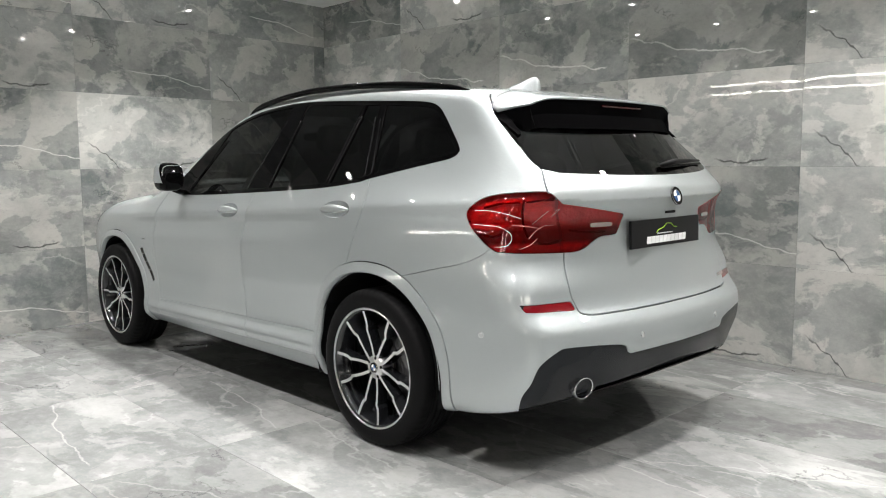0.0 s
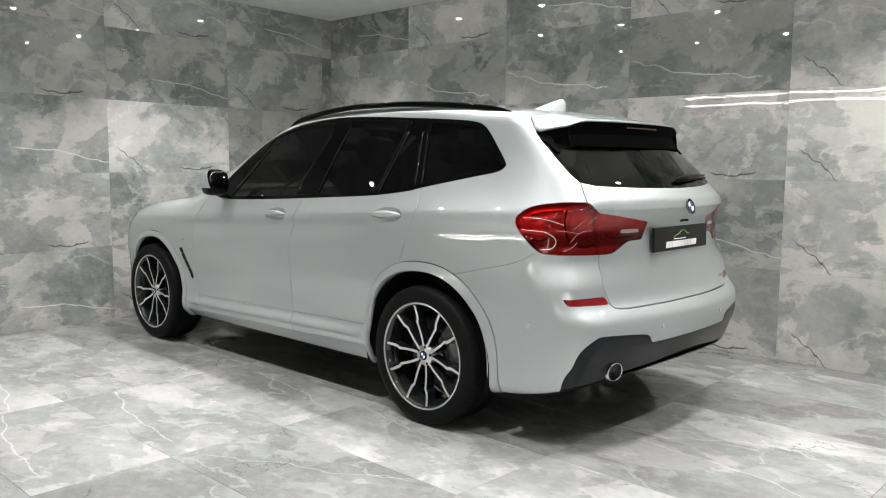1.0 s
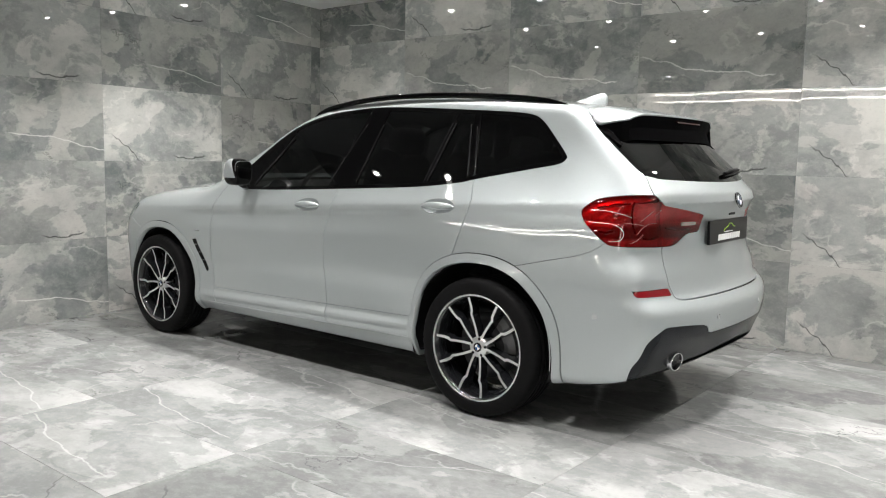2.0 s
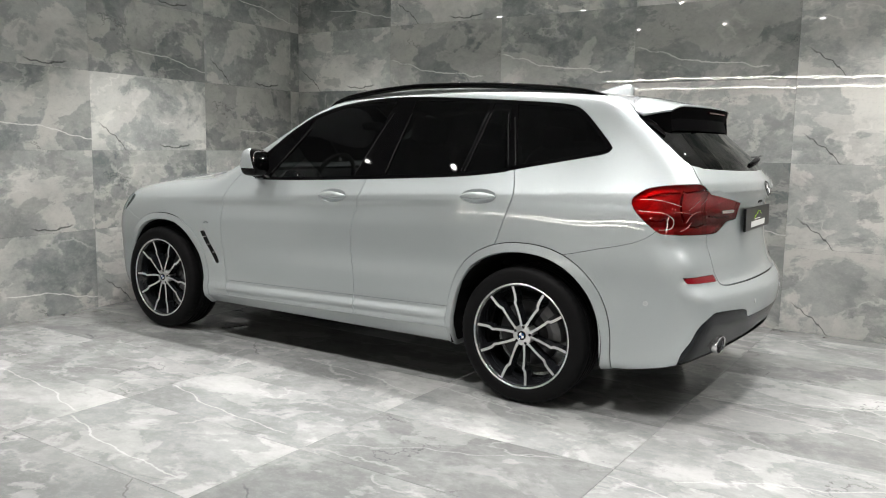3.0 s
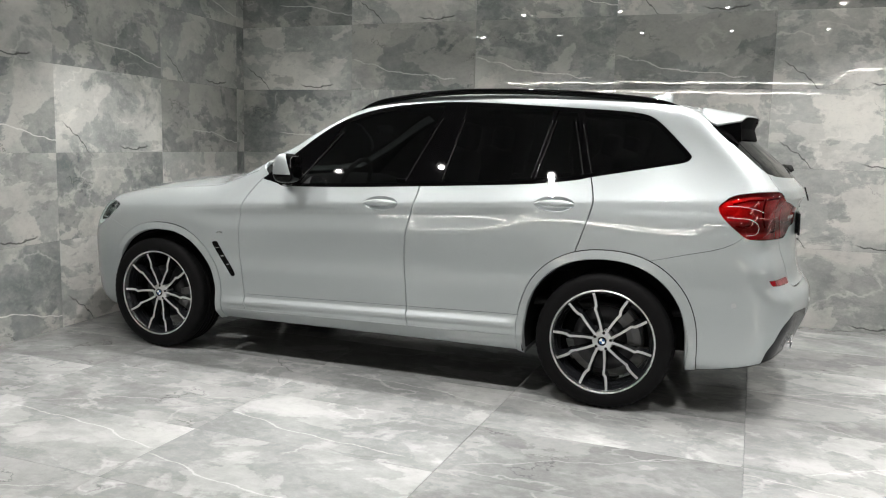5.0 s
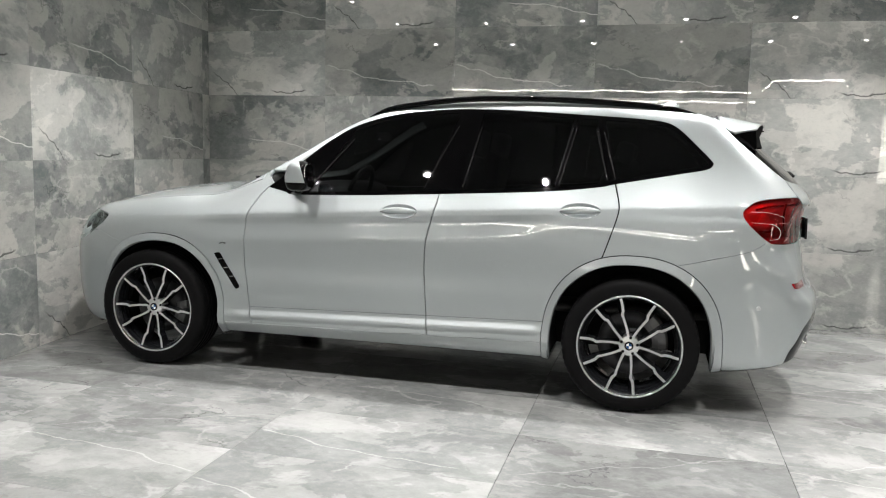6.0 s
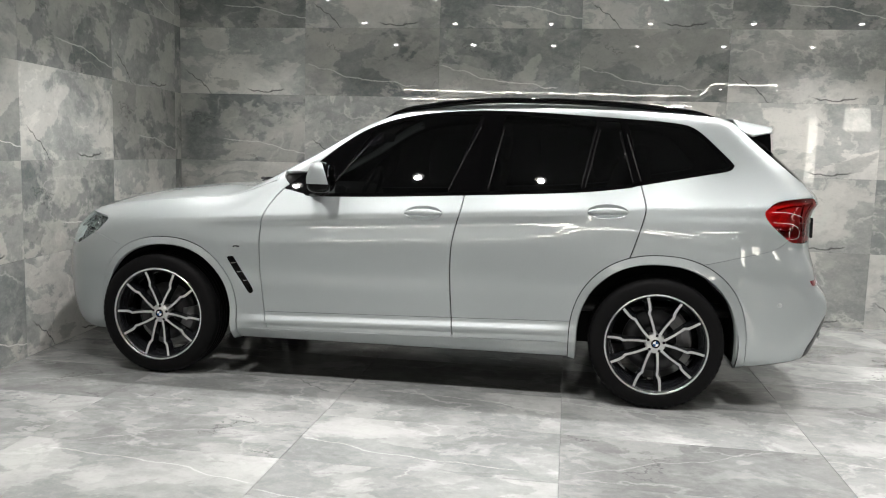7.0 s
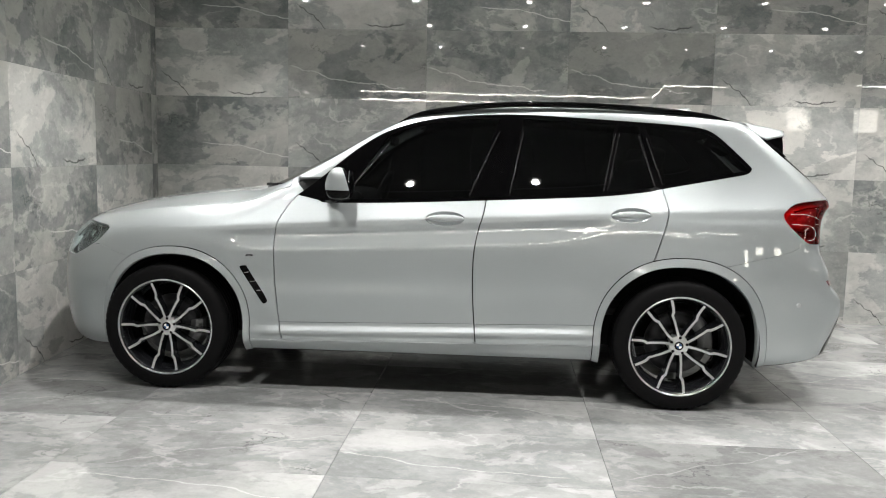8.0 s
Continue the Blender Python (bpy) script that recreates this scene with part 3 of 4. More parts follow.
window_band = smooth_line([(-.690, 1.118), (-.690, 1.118), (-.590, 1.197), (-.473, 1.301), (-.353, 1.399), (-.230, 1.476), (-.103, 1.524), (.024, 1.555), (.152, 1.574),
                           (.344, 1.590), (.536, 1.594), (.789, 1.586), (1.164, 1.566), (1.412, 1.551), (1.538, 1.537), (1.597, 1.517), (1.648, 1.480),
                           (1.722, 1.410), (1.795, 1.336), (1.803, 1.312), (1.770, 1.288), (1.646, 1.263), (1.315, 1.200), (1.248, 1.184), (1.035, 1.157),
                           (.792, 1.139), (.363, 1.115), (-.132, 1.090), (-.508, 1.080), (-.575, 1.094)])
front_seam = smooth_line([(-.702, 1.190), (-.702, 1.190), (-.655, 1.142), (-.655, 1.142), (-.690, 1.118), (-.690, 1.118), (-.735, 1.063), (-.784, .976), (-.803, .882), (-.802, .759), (-.797, .597), (-.781, .437), (-.758, .30), (-.75, .20), (-.75, .20),
                          (-3, .20), (-3, .20), (-3, 1.30), (-3, 1.30), (-.75, 1.30), (-.75, 1.30)])
mid_seam = smooth_line([(.363, 1.13), (.363, 1.13), (.363, 1.115), (.350, 1.040), (.318, .918), (.303, .795), (.304, .605), (.315, .448), (.326, .325), (.33, .2), (.33, .2), (-3, .2), (-3, .2), (-3, 1.13), (-3, 1.13)])
rear_seam = smooth_line([(1.306, 1.23), (1.306, 1.23), (1.315, 1.200), (1.342, 1.091), (1.333, 1.023), (1.302, .919), (1.270, .822), (1.22, .70), (1.22, .70), (1.22, .2), (1.22, .2), (-3, .2), (-3, .2), (-3, 1.23), (-3, 1.23)])
lamp_loop = smooth_line([(1.112, 1.070), (1.145, 1.103), (1.222, 1.136), (1.360, 1.153), (1.530, 1.158), (1.575, 1.151), (1.638, 1.108), (1.638, 1.108), (1.826, 1.085), (2.026, 1.057), (2.026, 1.057),
                         (1.985, .985), (1.959, .974), (1.868, .967), (1.764, .923), (1.662, .915), (1.340, .923), (1.242, .938), (1.141, 1.012)])
tailgate_loop = smooth_line([(0, 1.70), (0, 1.70), (.50, 1.60), (.540, 1.565), (.583, 1.527), (.616, 1.464), (.633, 1.380), (.648, 1.281), (.642, 1.239), (.677, 1.157), (.640, 1.11), (.598, 1.0), (.592, .916),
                             (.604, .780), (.590, .713), (.558, .674), (.371, .670), (0, .672), (0, .672), (-.2, .672), (-.2, 1.70)])
rear_glass_loop = smooth_line([(0, 1.56), (0, 1.56), (.572, 1.53), (.6125, 1.464), (.6295, 1.38), (.6445, 1.281), (.638, 1.246), (.600, 1.236), (.554, 1.228), (.277, 1.217), (0, 1.213), (0, 1.213), (-.2, 1.213), (-.2, 1.56)])
diffuser_loop = smooth_line([(1.385, .15), (1.385, .15), (1.400, .345), (1.458, .425), (1.501, .496), (1.592, .549), (1.673, .562), (1.985, .543), (2.037, .503), (2.10, .500), (2.307, .503), (2.75, .505), (2.75, .505), (2.75, .15), (2.75, .15)])
reflector_loop = smooth_line([(1.388, .727), (1.388, .727), (1.687, .728), (1.687, .728), (1.717, .694), (1.717, .694), (1.428, .700), (1.428, .700)])
headlight_loop = smooth_line([(-1.75, .905), (-1.45, .925), (-1.172, .934), (-1.00, .925), (-.920, .914), (-.905, .887), (-.965, .824), (-1.148, .752), (-1.30, .748), (-1.75, .77)])
screen_loop = smooth_line([(-1.03, -.2), (-1.03, -.2), (-1.03, 0), (-1.0, .3), (-.93, .50), (-.80, .70), (-.80, .70), (-.45, .665), (-.14, .595), (-.14, .595), (-.09, .3), (-.08, 0), (-.08, -.2), (-.08, -.2)])
bumper_rise = curve((1.2, .73), (1.66, .801), (1.81, .837), (1.99, .882), (2.05, .912), (2.09, .945), (2.6, 1.2))
nose_seam = curve((-2.6, .80), (-1.84, .816), (-1.70, .772), (-1.655, .760), (-1.60, .66), (-1.4, .3), (0, 0))
hood_edge = curve((-2.4, .62), (-2.0, .70), (-1.6, .755), (-1.1, .775), (-.7, .79))

shell = skin(.0118)
shell = below(shell, -shell[0][:, 1])
for opening in OPENING:
    shell = below(shell, -opening(shell[0]))
inner = below(shell, -np.maximum(inside(xz(shell[0]), window_band), .45 - shell[0][:, 1]))
inner = below(inner, -np.maximum(inside(inner[0][:, [1, 2]], rear_glass_loop), 1.7 - inner[0][:, 0]))
inner = below(inner, -np.maximum(inside(inner[0][:, [0, 1]], screen_loop), .9 - inner[0][:, 2]))
inner = below(inner, -np.maximum(inside(rear_turn(inner[0]), lamp_loop), 1.6 - inner[0][:, 0]))
inner = below(inner, -np.maximum(inside(nose_turn(inner[0]), headlight_loop), inner[0][:, 0] + 1.6))
lips = []
for lip in LIP:
    ring, shell = cut(shell, lip, .0022)
    lips.append(flared(ring, lip, OPENING[len(lips)], AXLES[len(lips)]))
band, shell = cut(shell, lambda v: np.maximum(inside(xz(v), window_band), .45 - v[:, 1]), .0005)
under, shell = cut(shell, lambda v: v[:, 2] - belly(v[:, 0]) - .006, .0)
lamp, shell = cut(shell, lambda v: np.maximum(inside(rear_turn(v), lamp_loop), 1.6 - v[:, 0]), .0015)
gate_field = lambda v: np.maximum(inside(v[:, [1, 2]], tailgate_loop), 1.80 - v[:, 0])
lamp_gate, lamp_side = cut(lamp, gate_field)
gate, shell = cut(shell, gate_field)
rear_glass, gate = cut(gate, lambda v: inside(v[:, [1, 2]], rear_glass_loop), .001)
diffuser, shell = cut(shell, lambda v: np.maximum(inside(rear_turn(v), diffuser_loop), 2.0 - v[:, 0]), .001)
reflector, shell = cut(shell, lambda v: np.maximum(inside(rear_turn(v), reflector_loop), 2.0 - v[:, 0]), .001)
bumper_rear, shell = cut(shell, lambda v: np.maximum(v[:, 2] - bumper_rise(v[:, 0]), 1.45 - v[:, 0]), .0013)
headlight, shell = cut(shell, lambda v: np.maximum(inside(nose_turn(v), headlight_loop), v[:, 0] + 1.6), .0015)
screen, shell = cut(shell, lambda v: np.maximum(inside(v[:, [0, 1]], screen_loop), .95 - v[:, 2]), .001)
bumper_front, shell = cut(shell, lambda v: np.maximum(v[:, 2] - nose_seam(v[:, 0]), v[:, 0] + 1.4), .0012)
roof, shell = cut(shell, lambda v: np.maximum(np.maximum(v[:, 1] - .572, -.13 - v[:, 0]), 1.3 - v[:, 2]), .0015)
hood, shell = cut(shell, lambda v: np.maximum(np.maximum(v[:, 1] - hood_edge(v[:, 0]), v[:, 0] + .74), .5 - v[:, 2]))
skirt, shell = cut(shell, lambda v: np.maximum(v[:, 2] - (.308 + .018 * (v[:, 0] + .75)), np.maximum(-1.05 - v[:, 0], v[:, 0] - 1.2)), .0015)
wing, shell = cut(shell, lambda v: inside(xz(v), front_seam))
door_front, shell = cut(shell, lambda v: np.maximum(inside(xz(v), mid_seam), np.maximum(v[:, 2] - 1.14, -.9 - v[:, 0])))
door_rear, shell = cut(shell, lambda v: np.maximum(inside(xz(v), rear_seam), np.maximum(v[:, 2] - 1.215, -.9 - v[:, 0])))
moulding_line = lambda v: v[:, 2] - (.402 + .0265 * (v[:, 0] + .95))
door_front, door_rear, wing = largest(door_front), largest(door_rear), largest(wing)
vent_loop = smooth_line([(-1.000, .722), (-1.000, .722), (-.956, .724), (-.956, .724), (-.848, .535), (-.856, .512), (-.885, .528)])
HANDLES = ((.142, 1.012), (1.143, 1.057))


def handle_oval(x, z):
    return lambda v: (np.hypot((v[:, 0] - x) / .104, (v[:, 2] - z - .018 * (v[:, 0] - x)) / .039) - 1) * .039


bowls = []
for at in HANDLES:
    oval = handle_oval(*at)
    inner = below(inner, -(oval(inner[0]) - .004))
    if at[0] < .6:
        bowl, door_front = cut(door_front, oval, .0004)
    else:
        bowl, door_rear = cut(door_rear, oval, .0004)
    deep = np.clip(-oval(bowl[0]) / .039, 0, 1)
    bowls.append((bowl[0] - bowl[1] * (.032 * (1 - (1 - deep) ** 2))[:, None], bowl[1], bowl[2]))
vent, wing = cut(wing, lambda v: inside(xz(v), vent_loop), .0005)

def bowl_sheet(name, piece, parent, sides):
    """A pressed bowl: its shading follows its own shape."""
    v, n, t = piece
    face = np.cross(v[t[:, 1]] - v[t[:, 0]], v[t[:, 2]] - v[t[:, 0]])
    m = np.zeros_like(v)
    for k in range(3):
        np.add.at(m, t[:, k], face)
    m /= np.maximum(np.linalg.norm(m, axis=1, keepdims=True), 1e-12)
    return sheet(name, [(v, m, t)], PAINT, parent, rim=0, sides=sides)


for side in (-1, 1):
    s = (side,)
    upper, lower = cut(door_front, moulding_line, .0014)[::-1]
    fd = sheet("front_door", [upper], PAINT, car, sides=s)
    sheet("door_moulding", [lower], PAINT, fd, sides=s)
    bowl_sheet("handle_cup", bowls[0], fd, s)
    upper, lower = cut(door_rear, moulding_line, .0014)[::-1]
    rd = sheet("rear_door", [upper], PAINT, car, sides=s)
    sheet("door_moulding", [lower], PAINT, rd, sides=s)
    bowl_sheet("handle_cup", bowls[1], rd, s)
    fw = sheet("front_wing", [wing], PAINT, car, sides=s)
    sheet("side_vent", [sunk(vent, .0015)], BLACK_GLOSS, fw, "gloss black side vent", sides=s, rim=0)
    sheet("side_frame", [shell], PAINT, car, sides=s)
    sheet("side_skirt", [skirt], PAINT, car, sides=s)
    for ring in lips:
        sheet("wheel_arch_lip", [ring], PAINT, car, sides=s, rim=.030)
    # window band: trim, pillars and panes
    edge = lambda v: inside(xz(v), window_band) + .020
    core, ring = cut(band, edge, .0)
    sheet("window_trim", [ring], BLACK_GLOSS, car, "gloss black window trim", rim=.014, sides=s)
    slope = lambda x0, k: (lambda v: v[:, 0] - x0 - k * (v[:, 2] - 1.14))
    left = core
    sail, left = cut(left, slope(-.405, .62), .0)
    pane_a, left = cut(left, slope(.277, .345), .0)
    post_b, left = cut(left, slope(.492, .155), .0)
    pane_b, left = cut(left, slope(.993, .185), .0)
    post_d, left = cut(left, slope(1.014, .185), .0)
    pane_c, left = cut(left, slope(1.288, -.225), .0)
    post_c, pane_d = cut(left, slope(1.333, -.24), .0)
    sheet("mirror_sail", [sail], BLACK_GLOSS, car, "gloss black corner panel", rim=.01, sides=s)
    for name, post in (("door_pillar", post_b), ("window_divider", post_d), ("rear_pillar", post_c)):
        sheet(name, [sunk(post, -.003)], BLACK_GLOSS, car, "gloss black pillar trim", rim=.014, sides=s)
    for pane in (pane_a, pane_b, pane_c, pane_d):
        ob = sheet("side_window", [sunk(pane, .004)], TINTED, car, "dark tinted window glass", rim=0, sides=s)
        ob.visible_shadow = False
    lens = sheet("tail_lamp", [lamp_side], RED_LENS, car, "red tail lamp lens", sides=s, rim=.03)
    lens_gate = sheet("tail_lamp", [lamp_gate], RED_LENS, car, "red tail lamp lens on the tailgate", sides=s, rim=.03)
    sheet("lamp_housing", [sunk(lamp_side, .026)], LAMP_BACK, lens, sides=s, rim=0)
    sheet("lamp_housing", [sunk(lamp_gate, .022)], LAMP_BACK, lens_gate, sides=s, rim=0)
    sheet("rear_reflector", [sunk(reflector, .002)], RED_PLASTIC, car, "red bumper reflector", sides=s)
    lens = sheet("headlight", [headlight], CLEAR_LENS, car, "clear headlight lens", sides=s, rim=0)
    lens.visible_shadow = False
    sheet("headlight_housing", [sunk(headlight, .045)], LAMP_CHROME, lens, sides=s, rim=0)

both = (-1, 1)
tailgate = sheet("tailgate", [gate], PAINT, car, sides=both)
glass = sheet("rear_window", [sunk(rear_glass, .003)], TINTED, tailgate, "dark tinted rear window", rim=0, sides=both)
glass.visible_shadow = False
rear_bumper = sheet("rear_bumper", [bumper_rear], PAINT, car, sides=both)
lower_lip, diffuser = cut(diffuser, lambda v: np.maximum(v[:, 2] - .392 - .02 * np.cos(6 * v[:, 1]), v[:, 1] - .50), .0015)
insert = sheet("rear_diffuser", [sunk(diffuser, .003)], DARK_GREY, rear_bumper, "dark grey lower bumper insert", sides=both)
sheet("diffuser_lip", [sunk(lower_lip, .014)], BLACK_PLASTIC, insert, "black recessed lower lip", sides=both)
sheet("front_bumper", [bumper_front], PAINT, car, sides=both)
sheet("roof_panel", [roof], PAINT, car, sides=both)
sheet("hood", [hood], PAINT, car, sides=both)
glass = sheet("windscreen", [sunk(screen, .003)], TINTED, car, "dark tinted windscreen", rim=0, sides=both)
glass.visible_shadow = False
sheet("inner_body", [sunk(inner, .027)], BLACK_PLASTIC, car, "black inner body shell", rim=0, sides=both)
sheet("underbody", [under], BLACK_PLASTIC, car, "black underbody", rim=0, sides=both)
# ---------------------------------------------------------------- wheels
def roundel(radius, depth=.006):
    """A round badge facing -y: dark ring, quartered field."""
    bm = bmesh.new()
    steps = 32
    def ring(r, y):
        return [bm.verts.new((r * math.cos(2 * math.pi * i / steps), y, r * math.sin(2 * math.pi * i / steps))) for i in range(steps)]
    rows = [ring(radius, 0), ring(radius, -depth * .7), ring(radius * .95, -depth), ring(radius * .66, -depth), ring(radius * .62, -depth * .85)]
    middle = bm.verts.new((0, -depth * .85, 0))
    for k, (a, b) in enumerate(zip(rows, rows[1:])):
        for i in range(steps):
            f = bm.faces.new((a[i], a[(i + 1) % steps], b[(i + 1) % steps], b[i]))
            f.material_index = 1 if k in (1, 3) else 0
    for i in range(steps):
        f = bm.faces.new((rows[-1][i], rows[-1][(i + 1) % steps], middle))
        f.material_index = 2 if (i * 4 // steps) % 2 else 3
    bmesh.ops.recalc_face_normals(bm, faces=bm.faces[:])
    return bm


def badge(name, radius, parent, place, label):
    ob = part(name, roundel(radius), BLACK_GLOSS, parent, label)
    for extra in (CHROME, WHITE_MARK, BLUE_MARK):
        ob.data.materials.append(extra)
    ob.matrix_basis = place
    return ob


def tyre_mesh(half=.127, r=WHEEL_R):
    steps = 180
    profile = [(.262, -half * .86), (.268, -half * .96), (.285, -half * .99), (.305, -half), (.325, -half * .985), (.342, -half * .93), (.353, -half * .85), (r - .002, -half * .72)]
    for g in (-.42, -.14, .14, .42):
        profile += [(r, half * (g - .10)), (r, half * (g - .04)), (r - .007, half * (g - .035)), (r - .007, half * (g + .035)), (r, half * (g + .04))]
    profile += [(r - .002, half * .72), (.353, half * .85), (.342, half * .93), (.305, half), (.262, half * .86)]
    bm = lathe(profile, steps)
    bm.verts.ensure_lookup_table()
    for k, (pr, py) in enumerate(profile):
        if .34 < pr and abs(py) > half * .6:
            for i in range(0, steps):
                if i % 3 == 0:
                    v = bm.verts[k * steps + i].co
                    q = 1 - .010 * (1 if pr > .35 else .4)
                    v.x, v.z = v.x * q, v.z * q
    return bm


def spoke_mesh(hand):
    """One kinked arm of the rim: bright machined face, dark flanks."""
    line = [(.046, 13, .0090), (.100, 18.2, .0078), (.150, 21.2, .0078), (.171, 22.6, .0088), (.189, 19.7, .0092), (.214, 19.4, .0088), (.268, 20.2, .0085)]
    bm = bmesh.new()
    rings = []
    centre = [Vector((r * math.sin(radians(a * hand)), 0, r * math.cos(radians(a * hand)))) for r, a, w in line]
    for i, (r, a, w) in enumerate(line):
        along = (centre[min(i + 1, len(line) - 1)] - centre[max(i - 1, 0)]).normalized()
        across = Vector((along.z, 0, -along.x))
        face = -.094 - .020 * (r / .266) ** 2
        wide = [w * 1.3 + (.016 if r > .175 else .004) * (sign == hand) for sign in (-1, 1)]
        c = centre[i]
        rings.append([bm.verts.new(c + across * q + Vector((0, y, 0))) for q, y in
                      ((-wide[0], face + .050), (-w * .98, face + .005), (-w * .80, face), (w * .80, face), (w * .98, face + .005), (wide[1], face + .050))])
    for a, b in zip(rings, rings[1:]):
        for k in range(5):
            f = bm.faces.new((a[k], a[k + 1], b[k + 1], b[k]))
            f.material_index = 1 if k == 2 else 0
    bm.faces.new(rings[-1])
    bm.faces.new(rings[0])
    bmesh.ops.recalc_face_normals(bm, faces=bm.faces[:])
    return bm


def mesh_of(name, bm, *mats, smooth=False):
    me = bpy.data.meshes.new(name)
    bm.to_mesh(me)
    bm.free()
    for m in mats:
        me.materials.append(m)
    if smooth:
        me.polygons.foreach_set("use_smooth", [True] * len(me.polygons))
    return me


def child(name, me, parent, place=None, label=""):
    ob = new(name, me)
    ob.parent = parent
    if place is not None:
        ob.matrix_basis = place
    if label:
        ob["label"] = label
    return ob


rim_me = mesh_of("wheel", lathe([(.270, -.121), (.262, -.119), (.254, -.108), (.246, -.090), (.236, -.04), (.230, .05), (.245, .10), (.262, .112), (.262, .10), (.225, .05), (.232, -.06), (.258, -.10), (.268, -.112)], 72, True), RIM_DARK, smooth=True)
edge_me = mesh_of("rim_edge", lathe([(.2745, -.119), (.2735, -.1235), (.2665, -.1240), (.2640, -.1195)], 96, True), MACHINED, smooth=True)
tyre_me = mesh_of("tyre", tyre_mesh(), RUBBER, smooth=True)
spoke_me = [mesh_of("spoke", spoke_mesh(h), RIM_DARK, MACHINED) for h in (-1, 1)]
hub_me = mesh_of("hub", lathe([(.0, -.0985), (.034, -.0985), (.036, -.0965), (.047, -.0960), (.053, -.0930), (.056, -.060), (.056, -.03), (0, -.03)], 48), MACHINED, smooth=True)
nut_me = mesh_of("wheel_bolt", lathe([(0, -.0968), (.0075, -.0968), (.0085, -.0955), (.0085, -.08)], 12), BLACK_PLASTIC)
disc_me = mesh_of("brake_disc", lathe([(.06, -.020), (.09, -.020), (.092, -.008), (.168, -.008), (.170, -.012), (.170, .014), (.06, .014)], 64), BRAKE, smooth=True)


def caliper_mesh():
    bm = bmesh.new()
    rows = []
    for i in range(9):
        a = radians(-32 + 64 * i / 8)
        swell = 1 - .25 * abs(i - 4) / 4
        rows.append([bm.verts.new((r * math.cos(a), y, r * math.sin(a))) for r, y in
                     ((.118, -.040 * swell), (.150, -.052 * swell), (.188, -.042 * swell), (.200, -.01), (.200, .035), (.118, .035))])
    for a, b in zip(rows, rows[1:]):
        for k in range(6):
            bm.faces.new((a[k], a[(k + 1) % 6], b[(k + 1) % 6], b[k]))
    bm.faces.new(rows[0])
    bm.faces.new(rows[-1])
    bmesh.ops.recalc_face_normals(bm, faces=bm.faces[:])
    return bm


CALIPER = plain("caliper_grey", (.16, .16, .165), .4, metal=.3, grain=.3)
caliper_me = mesh_of("brake_caliper", caliper_mesh(), CALIPER)


def wheel(x, side, turn, caliper_at):
    """A wheel at an axle; its bright face looks outwards."""
    w = child("wheel", rim_me, car, pose(x, side * .806, WHEEL_R, 0, 0, 0 if side < 0 else 180), "kinked ten spoke alloy wheel with low tyre")
    child("tyre", tyre_me, w, None, "black rubber tyre")
    child("rim_edge", edge_me, w)
    for k in range(5):
        for me in spoke_me:
            child("spoke", me, w, pose(0, 0, 0, 0, turn + 72 * k, 0))
        a = radians(turn + 72 * k)
        child("wheel_bolt", nut_me, w, pose(.0435 * math.sin(a), 0, .0435 * math.cos(a)))
    child("hub", hub_me, w)
    badge("hub_cap", .024, w, pose(0, -.0975, 0), "round black hub cap with quartered badge")
    child("brake_disc", disc_me, w)
    child("brake_caliper", caliper_me, w, pose(0, 0, 0, 0, caliper_at, 0), "grey brake caliper")
    return w


wheel(AXLES[1], -1, 8, -25)
wheel(AXLES[0], -1, 2.5, 20)
wheel(AXLES[1], 1, 20, 155)
wheel(AXLES[0], 1, 40, 200)


def housing(cx, half, side):
    """The dark liner over a wheel."""
    bm = bmesh.new()
    arc = [(cx + (half + .012) * math.cos(radians(a)), .36 + (half + .012) * math.sin(radians(a))) for a in range(-14, 195, 8)]
    rows = [[bm.verts.new((x, side * y, z)) for x, z in arc] for y in (.905, .60, .50)]
    for a, b in zip(rows, rows[1:]):
        for i in range(len(arc) - 1):
            bm.faces.new((a[i], a[i + 1], b[i + 1], b[i]))
    bm.faces.new(rows[-1])
    bmesh.ops.recalc_face_normals(bm, faces=bm.faces[:])
    return part("wheel_housing", bm, BLACK_PLASTIC, car)


for side in (-1, 1):
    housing(-1.374, .394, side)
    housing(1.424, .421, side)


# ---------------------------------------------------------------- trim and fittings on the car
def snap(x, s, z, out=0.0, side=-1):
    """The place on the body's skin by (x, s, z), raised by out, and the way it faces."""
    p = on_body(np.array([[x, s, z]]))
    n = body_normal(p)[0]
    q = p[0] + n * out
    return Vector((q[0], side * q[1], q[2])), Vector((n[0], side * n[1], n[2]))


def facing(place, normal):
    """A pose whose -y looks along the normal and whose z stays up."""
    y = -normal
    x = y.cross(Vector((0, 0, 1))).normalized()
    z = x.cross(y)
    m = Matrix((x, y, z)).transposed().to_4x4()
    return Matrix.Translation(place) @ m


def rounded(half, power=.5, steps=28):
    """A rounded block: a ball pressed towards a box, with the given half sizes."""
    bm = bmesh.new()
    bmesh.ops.create_uvsphere(bm, u_segments=steps, v_segments=steps // 2 + 2, radius=1)
    for v in bm.verts:
        v.co = Vector([math.copysign(abs(c) ** power, c) * h for c, h in zip(v.co, half)])
    return bm


